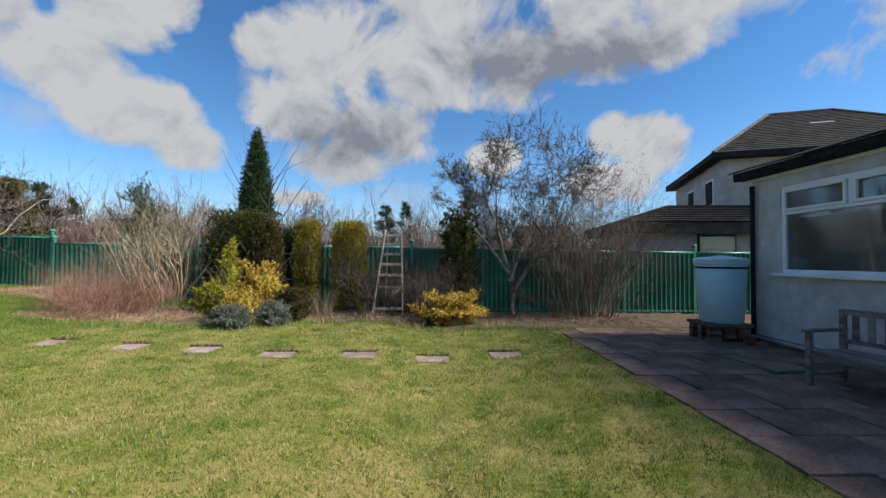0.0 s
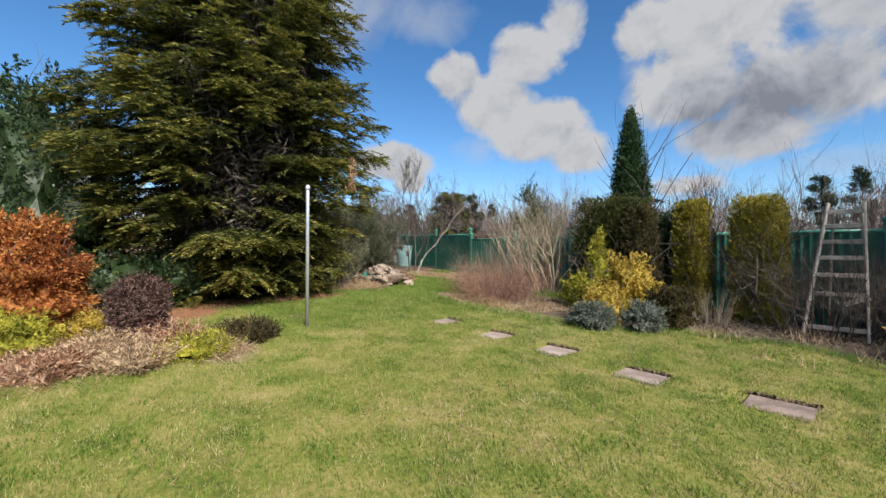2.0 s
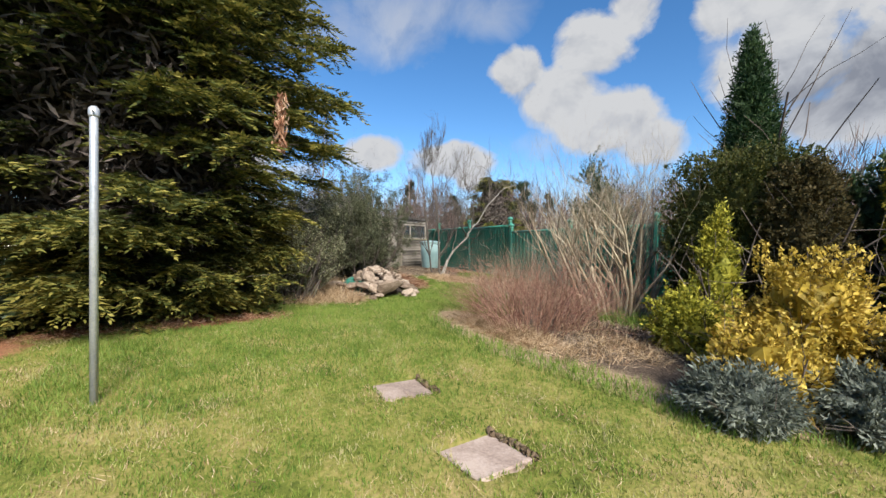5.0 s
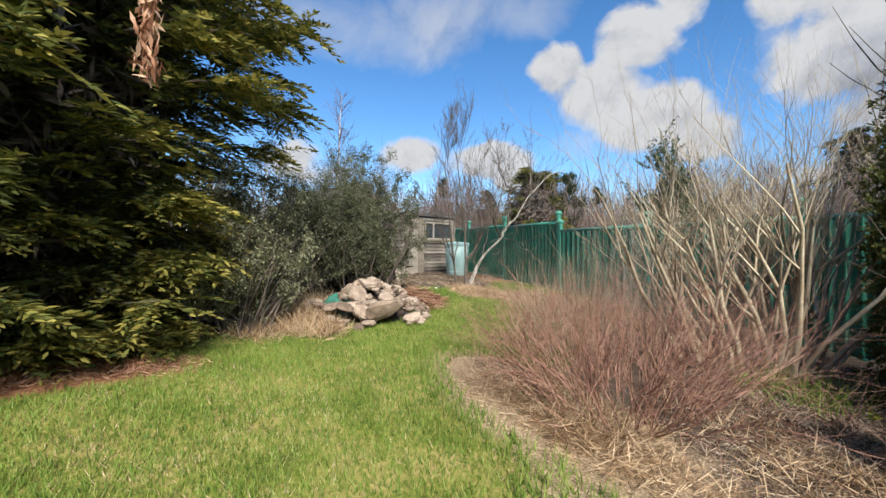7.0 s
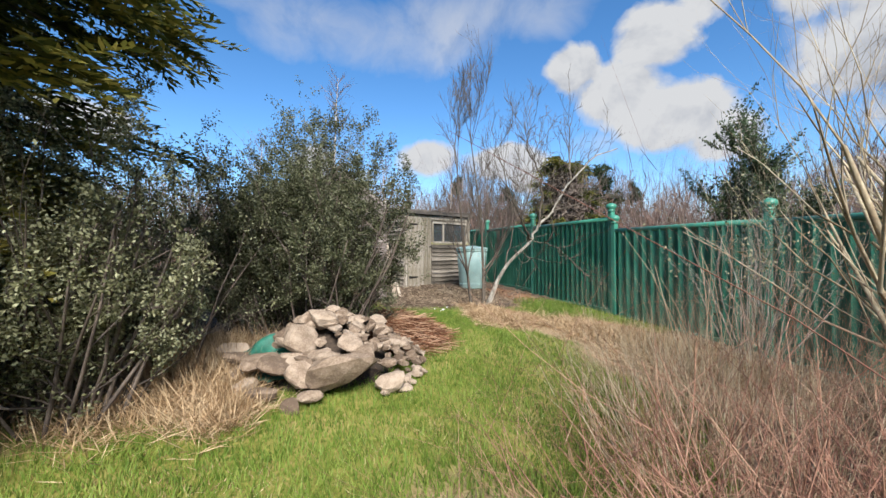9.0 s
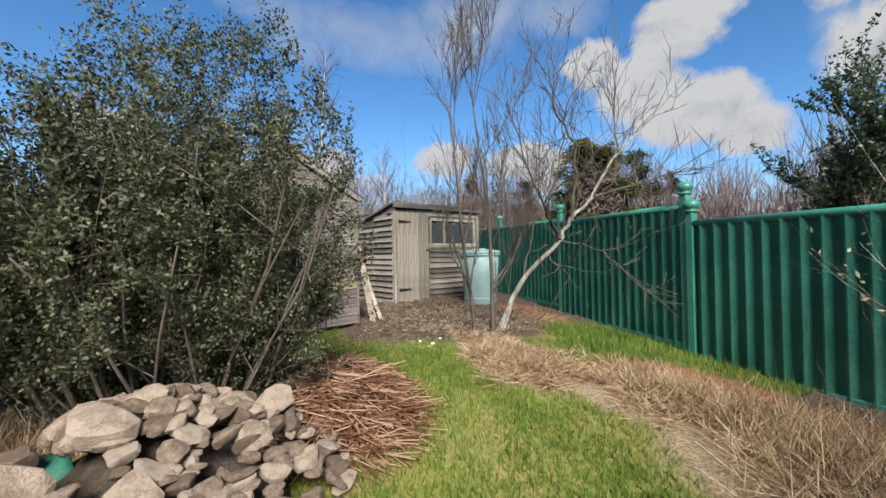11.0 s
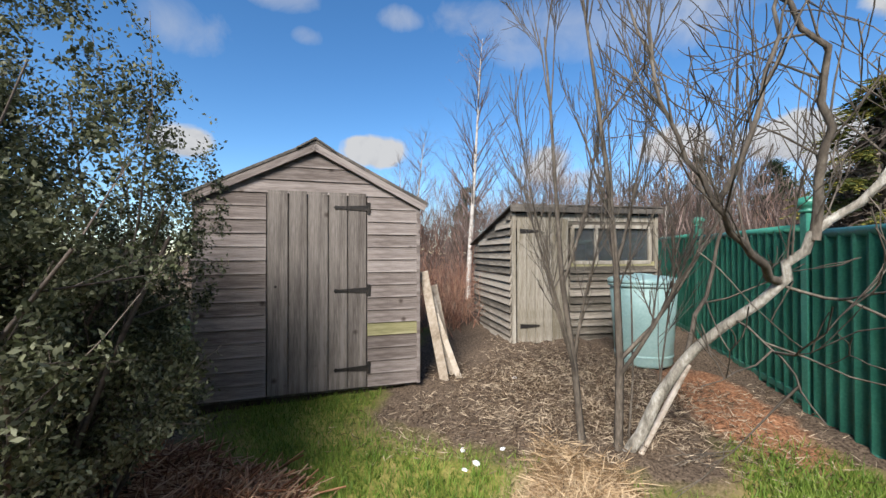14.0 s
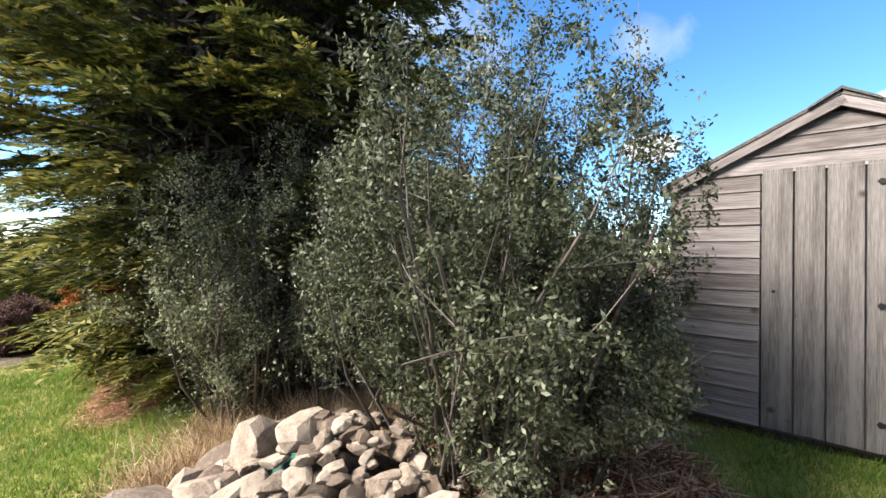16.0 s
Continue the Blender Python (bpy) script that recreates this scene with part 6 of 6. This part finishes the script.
def build_rock_heap():
    rng = random.Random(12)
    g = np.random.default_rng(12)
    meshes = []
    for k in range(9):
        bm = bmesh.new()
        bmesh.ops.create_icosphere(bm, subdivisions=2, radius=1.0)
        ax = Vector((rng.uniform(0.9, 1.1), rng.uniform(0.65, 0.9), rng.uniform(0.45, 0.7)))
        planes = [(Vector(g.normal(size=3)).normalized(), rng.uniform(0.42, 0.78)) for _ in range(11)]
        for v in bm.verts:
            for nrm, dd in planes:
                e = v.co.dot(nrm) - dd
                if e > 0:
                    v.co -= nrm * e * 0.85
            v.co += Vector(noise.noise_vector(v.co * 2.2 + Vector((k * 7, 0, 0)))) * 0.07
            v.co = Vector((v.co.x * ax.x, v.co.y * ax.y, v.co.z * ax.z))
        me = bpy.data.meshes.new("rock")
        bm.to_mesh(me)
        bm.free()
        me.materials.append(ROCK)
        for p in me.polygons:
            p.use_smooth = False
        meshes.append(me)
    cx, cy = -10.95, 9.05
    heap_z = lambda r: 0.50 * max(0.0, 1 - (r / 1.05) ** 1.3)

    def rock(x, y, z, s):
        ob = new("rock", meshes[rng.randrange(9)])
        ob.matrix_world = pose(x, y, z, rng.uniform(-25, 25), rng.uniform(-25, 25), rng.uniform(0, 360)) @ Matrix.Diagonal((s, s, s, 1))
        tagged(ob, "buff sandstone rock in a garden rock heap", "rock", "rocks of the heap")

    # mound below
    n = 20
    bm = bmesh.new()
    rings = [[bm.verts.new((0.8 * k / 5 * math.cos(2 * math.pi * i / n), 0.8 * k / 5 * math.sin(2 * math.pi * i / n), 0.52 * (1 - (k / 5) ** 1.4) - 0.14)) for i in range(n)] for k in range(1, 6)]
    top = bm.verts.new((0, 0, 0.38))
    for i in range(n):
        bm.faces.new((top, rings[0][i], rings[0][(i + 1) % n]))
        for a, b in zip(rings, rings[1:]):
            bm.faces.new((a[i], b[i], b[(i + 1) % n], a[(i + 1) % n]))
    me = bpy.data.meshes.new("soil_mound")
    bm.to_mesh(me)
    bm.free()
    me.materials.append(SOIL)
    md = new("soil_mound", me)
    md.matrix_world = pose(cx, cy, gz(cx, cy))
    tagged(md, "low mound of soil under the rock heap", "soil mound", kind="structure")
    for x, y, s in ((-10.12, 9.0, 0.36), (-10.05, 9.4, 0.17), (-10.2, 8.72, 0.19), (-10.38, 8.58, 0.21), (-10.3, 8.9, 0.2), (-10.55, 8.42, 0.19), (-10.75, 8.3, 0.2), (-10.02, 8.78, 0.13), (-11.05, 8.25, 0.2), (-10.3, 9.25, 0.17), (-10.25, 9.45, 0.13), (-10.55, 8.75, 0.24), (-10.45, 9.15, 0.15), (-10.75, 9.5, 0.11), (-12.0, 8.75, 0.26), (-11.9, 9.25, 0.22), (-10.2, 8.45, 0.15), (-11.25, 9.6, 0.20), (-10.75, 8.95, 0.2), (-11.5, 9.62, 0.11)):
        r = math.hypot(x - cx, y - cy)
        rock(x, y, gz(x, y) + heap_z(r) + s * 0.25, s)
    for k in range(276):
        # more of the small stones lie on the side towards the sheds
        a, r = rng.uniform(0.3, 2.5) if k % 2 else rng.uniform(0, 2 * math.pi), rng.random() ** 0.72 * 1.05
        x, y = cx + r * math.cos(a), cy + r * math.sin(a) * 0.9
        s = rng.choice((0.045, 0.055, 0.07, 0.09)) if x < cx or y > 9.05 else rng.choice((0.07, 0.09, 0.11, 0.14))
        rock(x, y, gz(x, y) + heap_z(r) + s * 0.3, s)
    # scrap of netting draped on the heap
    bm = bmesh.new()
    bmesh.ops.create_grid(bm, x_segments=14, y_segments=14, size=0.26)
    for v in bm.verts:
        v.co.z = 0.05 * math.sin(v.co.x * 17) * math.cos(v.co.y * 14) + 0.03 * noise.noise(v.co * 9)
    bmesh.ops.solidify(bm, geom=bm.faces[:], thickness=0.006)
    ob = part("netting", bm, NETTING, None, m=pose(-10.75, 8.61, 0.98, 12, 28, 30), smooth=True)
    tagged(ob, "crumpled scrap of green netting on the rock heap", "netting")


build_rock_heap()

# ---- beyond the fence ----


def far_birch(seed, h):
    g = np.random.default_rng(seed)
    t = thing("birch_tree", 0, 0, 0, 0, "tall leafless silver birch beyond the garden", "tree", "birches beyond the fence")
    segs = []
    grow(g, segs, (0, 0, -0.2), (0, 0, 1), h, 0.085, 0, steps=8, wob=0.03, tip=0.06)
    wood_parts(t, segs, BIRCH, 0, 7)
    stem = [s[0] for s in segs] + [segs[-1][1]]
    fine = []
    for _ in range(60):
        k = g.uniform(0.22, 0.99)
        i = min(int(k * 8), 7)
        p = stem[i] + (stem[i + 1] - stem[i]) * (k * 8 - i)
        a = g.uniform(0, 6.283)
        ln = (0.6 + 1.9 * (1 - k)) * g.uniform(0.6, 1.15)
        grow(g, fine, p, (math.cos(a), math.sin(a), 1.2), ln, 0.010 + 0.020 * (1 - k), 2, (4, 5), 0.45, 0.2, 0.5, 0.08, 2, 0.15)
    tagged(child("twig_work", tubes("twig_work", [s[:4] for s in fine], FARTWIG, 3), t), kind="stuff")
    return t


def far_pine(seed, h):
    g = np.random.default_rng(seed)
    t = thing("pine_tree", 0, 0, 0, 0, "distant dark green pine with ragged crown", "tree", "pines beyond the fence")
    segs, C, D = [], [], []
    grow(g, segs, (0, 0, -0.2), (0, 0, 1), h, 0.12, 0, steps=5, wob=0.03)
    for i in range(46):
        k = g.uniform(0.25, 1.0)
        a, r = g.uniform(0, 6.28), (1 - k) * h * 0.30 + 0.25
        tip = np.array([math.cos(a) * r, math.sin(a) * r, h * k + r * g.uniform(0.0, 0.35)])
        segs.append((np.array([0, 0, h * k * 0.98]), tip, 0.03, 0.01, 0))
        m = 130
        f = g.uniform(0.4, 1.05, m)[:, None]
        C.append(np.array([0, 0, h * k]) * (1 - f) + tip * f + g.normal(size=(m, 3)) * 0.13)
        D.append(unit(np.array([math.cos(a), math.sin(a), 0.3]) + g.normal(size=(m, 3)) * 0.6))
    child("trunk", tubes("trunk", [s[:4] for s in segs], BARK, 5), t)
    C, D = np.concatenate(C), np.concatenate(D)
    child("crown", leaves("crown", C, D, unit(g.normal(size=C.shape)), 0.20, 0.055, PINE, 0.1), t)
    return t


def heading(yaw, dist, x0=-5.0, y0=8.0):
    a = radians(yaw)
    return x0 - math.sin(a) * dist, y0 + math.cos(a) * dist


birches = [far_birch(1, 8.0), far_birch(2, 6.5), far_birch(3, 7.2)]
pines = [far_pine(4, 6.0), far_pine(5, 7.5)]
PLACES_B = [(-21.2, 10.6, 0, 0.95), (-22.5, 13.2, 1, 0.8), (-26, 8.0, 2, 0.9), (-24, 16.5, 2, 0.85), (-27, 18.5, 0, 0.8), (-22, 6.4, 1, 0.6), (-30, 13, 2, 0.9), (-29, 22, 1, 0.9), (-20, 21, 2, 0.62), (-12, 27, 1, 0.65), (-5, 30, 0, 0.6), (-1.5, 26, 2, 0.55), (-33, 6, 0, 0.9), (-8.5, 25, 2, 0.55), (-16, 26, 1, 0.7)]
for i, (x, y, k, s) in enumerate(PLACES_B):
    m = pose(x, y, 0.7, 0, 0, i * 67)
    (copy_thing(birches[k], m) if i > 2 else birches[i]).matrix_world = m @ Matrix.Diagonal((s, s, s, 1))
PLACES_P = [(-19.5, 21.5, 0, 0.8), (-27, 27, 1, 0.8), (-4.4, 38, 0, 1.0), (-2.6, 39, 1, 0.85), (-12.0, 30, 0, 0.75), (-21, 25, 1, 0.6), (2.6, 30, 1, 0.8), (-30, 10, 0, 0.8), (-38, 24, 1, 1.0), (-24.5, 20, 0, 0.75), (5.5, 34, 0, 0.7), (-31, 30, 0, 0.9)]
for i, (x, y, k, s) in enumerate(PLACES_P):
    m = pose(x, y, 0.6, 0, 0, i * 51)
    (copy_thing(pines[k], m) if i > 1 else pines[i]).matrix_world = m @ Matrix.Diagonal((s, s, s, 1))

bare_tree("holly_tree", -12.1, 18.0, (0, 0, 1), 1.95, 0.09, 71, BARK, "tall sparse evergreen tree beyond the fence", 4, (5, 6), 0.55, 0.28, DARKTWIG, DARKLEAF, 20000, leaf_l=0.07, leaf_w=0.036, start=0.1)
for i in range(7):
    evergreen("boundary_hedge", -12.5 + 2.3 * i, -5.2, 1.25, 0.55, 2.0, 5000, 0.09, 0.045, HEDGE, "clipped dark green hedge closing the garden", "hedge", 8, 0.03, seed=300 + i, inset=0.2)
build_big_conifer(-5.2, -9.2, 4.0, 15.0, 75, 230, "dark conifer beyond the boundary hedge", 0.3)
build_big_conifer(-17.8, 17.8, 1.7, 4.3, 72, 70, "bushy green conifer behind the fence", 0.2)
build_big_conifer(-20.5, 21.0, 1.6, 5.0, 73, 55, "green conifer behind the fence", 0.2)
build_big_conifer(-11.0, 27.0, 2.2, 5.6, 74, 60, "dark conifer among the far scrub", 0.2, PINE, PINE)


def thicket(name, pts, h, n, seed, mat, label, loose=1.3, girth=0.008):
    """A joined belt of leafless scrub along a line."""
    g = np.random.default_rng(seed)
    segs = []
    P = np.array(pts, float)
    for _ in range(n):
        k = g.uniform(0, len(P) - 1)
        i = min(int(k), len(P) - 2)
        q = P[i] + (P[i + 1] - P[i]) * (k - i) + g.normal(size=2) * loose
        grow(g, segs, (q[0], q[1], gz(q[0], q[1]) - 0.1), (g.normal() * 0.2, g.normal() * 0.2, 1), h * g.uniform(0.45, 0.95), girth * h, 2, (5, 7), 0.6, 0.25, 0.5, 0.14, 2, 0.1)
    me = tubes(name, [s[:4] for s in segs], mat, 3)
    tagged(new(name, me), label, "scrub", kind="stuff")


thicket("scrub_belt", [(-60, -10), (-50, 12), (-42, 30), (-28, 44), (-12, 50), (4, 50), (16, 42)], 8.8, 520, 81, FARTWIG, "brown leafless scrub and young wood on the skyline", 3.0, 0.0065)
thicket("scrub_belt", [(-28, 1), (-26, 12), (-24, 19), (-17, 22), (-8, 22), (2, 21), (9, 22)], 3.7, 420, 85, FARTWIG, "brown leafless scrub beyond the fence", 1.6, 0.0055)
thicket("scrub_belt", [(-24, 4), (-23, 12), (-23.5, 17), (-19, 22), (-10, 24), (-2, 23)], 2.5, 260, 82, REDTWIG, "red-brown bracken and scrub beyond the fence", 1.2, 0.006)
thicket("bramble_bank", [(-16.9, 9.7), (-17.4, 10.3), (-18.2, 11.2)], 1.25, 170, 83, REDTWIG, "tangled brown bramble bank between the sheds", 0.4, 0.006)
thicket("scrub_belt", [(-30, -14), (-14, -16), (0, -14), (12, -18)], 4.0, 150, 84, FARTWIG, "leafless scrub closing the far side of the garden", 1.5)

def twig_haze(pts, h, n, seed, mat, label, loose):
    """Fine upright twigs that fill a belt of winter scrub."""
    rng = np.random.RandomState(seed)
    P = np.array(pts, float)
    k = rng.uniform(0, len(P) - 1.001, n)
    i = k.astype(int)
    q = P[i] + (P[i + 1] - P[i]) * (k - i)[:, None] + rng.normal(size=(n, 2)) * loose
    top = h * (0.72 + 0.22 * np.sin(q[:, 0] * 0.9 + seed) * np.cos(q[:, 1] * 0.7) + 0.16 * np.sin(q[:, 0] * 2.3 + q[:, 1]))
    z = ground_z(q[:, 0], q[:, 1]) + top * rng.uniform(size=n) ** 1.15
    d = unit(np.stack([rng.normal(size=n) * 0.38, rng.normal(size=n) * 0.38, np.ones(n)], 1))
    me = leaves("scrub_twigs", np.stack([q[:, 0], q[:, 1], z], 1), d, rand_dirs(rng, n), rng.uniform(0.5, 1.3, n), 0.022, mat)
    tagged(new("scrub_twigs", me), label, "scrub", kind="stuff")


twig_haze([(-28, 1), (-27, 12), (-25, 19), (-18, 23.5), (-8, 24), (2, 23), (9, 24)], 4.3, 60000, 86, FARTWIG, "massed purple-brown twigs of leafless scrub beyond the fence", 1.6)
twig_haze([(-48, -8), (-44, 14), (-38, 30), (-24, 42), (-8, 46), (8, 45)], 6.8, 50000, 87, FARTWIG, "massed brown twigs of young wood on the skyline", 3.0)
bare_tree("bare_tree", -13.5, -2.5, (0, 0, 1), 3.4, 0.14, 91, GREYBARK, "leafless tree beyond the copper shrub", 4, (4, 5), 0.5, 0.25, FARTWIG)

dry_blades("straw_patch", 1800, -5.7, 10.2, 0.9, 0.8, 0.06, 0.25, STRAW, 24, "dead pale stems on the open soil of the bed", 2.5)
dry_blades("bed_litter", 12000, -6.0, 10.8, 1.4, 1.4, 0.04, 0.14, LITTER, 25, "dead leaves on the open soil of the bed", 3)
# daffodil leaves and stray tufts in the beds
grass_blades("daffodil_leaves", 900, -7.0, -5.9, 10.9, 11.9, lambda x, y, r: np.hypot((x + 6.45) / 0.5, (y - 11.4) / 0.45) < 0.5 + 0.5 * r, 0.14, 0.28, 0.009, LUSH, 6, "clump of green daffodil leaves in the bed", "daffodils", 0.45)
grass_blades("bed_tufts", 9000, -9.0, 2.5, 9.4, 12.6, lambda x, y, r: np.sin(x * 3.1) * np.cos(y * 2.7) > 0.45, 0.08, 0.24, 0.006, STRAW, 7, "pale dead grass tufts among the shrubs", "dry grass", 0.5)
grass_blades("fence_grass", 9000, -13.9, -11.3, 12.7, 13.72, lambda x, y, r: np.hypot((x + 12.55) / 1.15, (y - 13.25) / 0.5) < 0.55 + 0.5 * r, 0.03, 0.11, 0.005, LUSH, 9, "long green grass at the foot of the fence", "grass", 0.45)
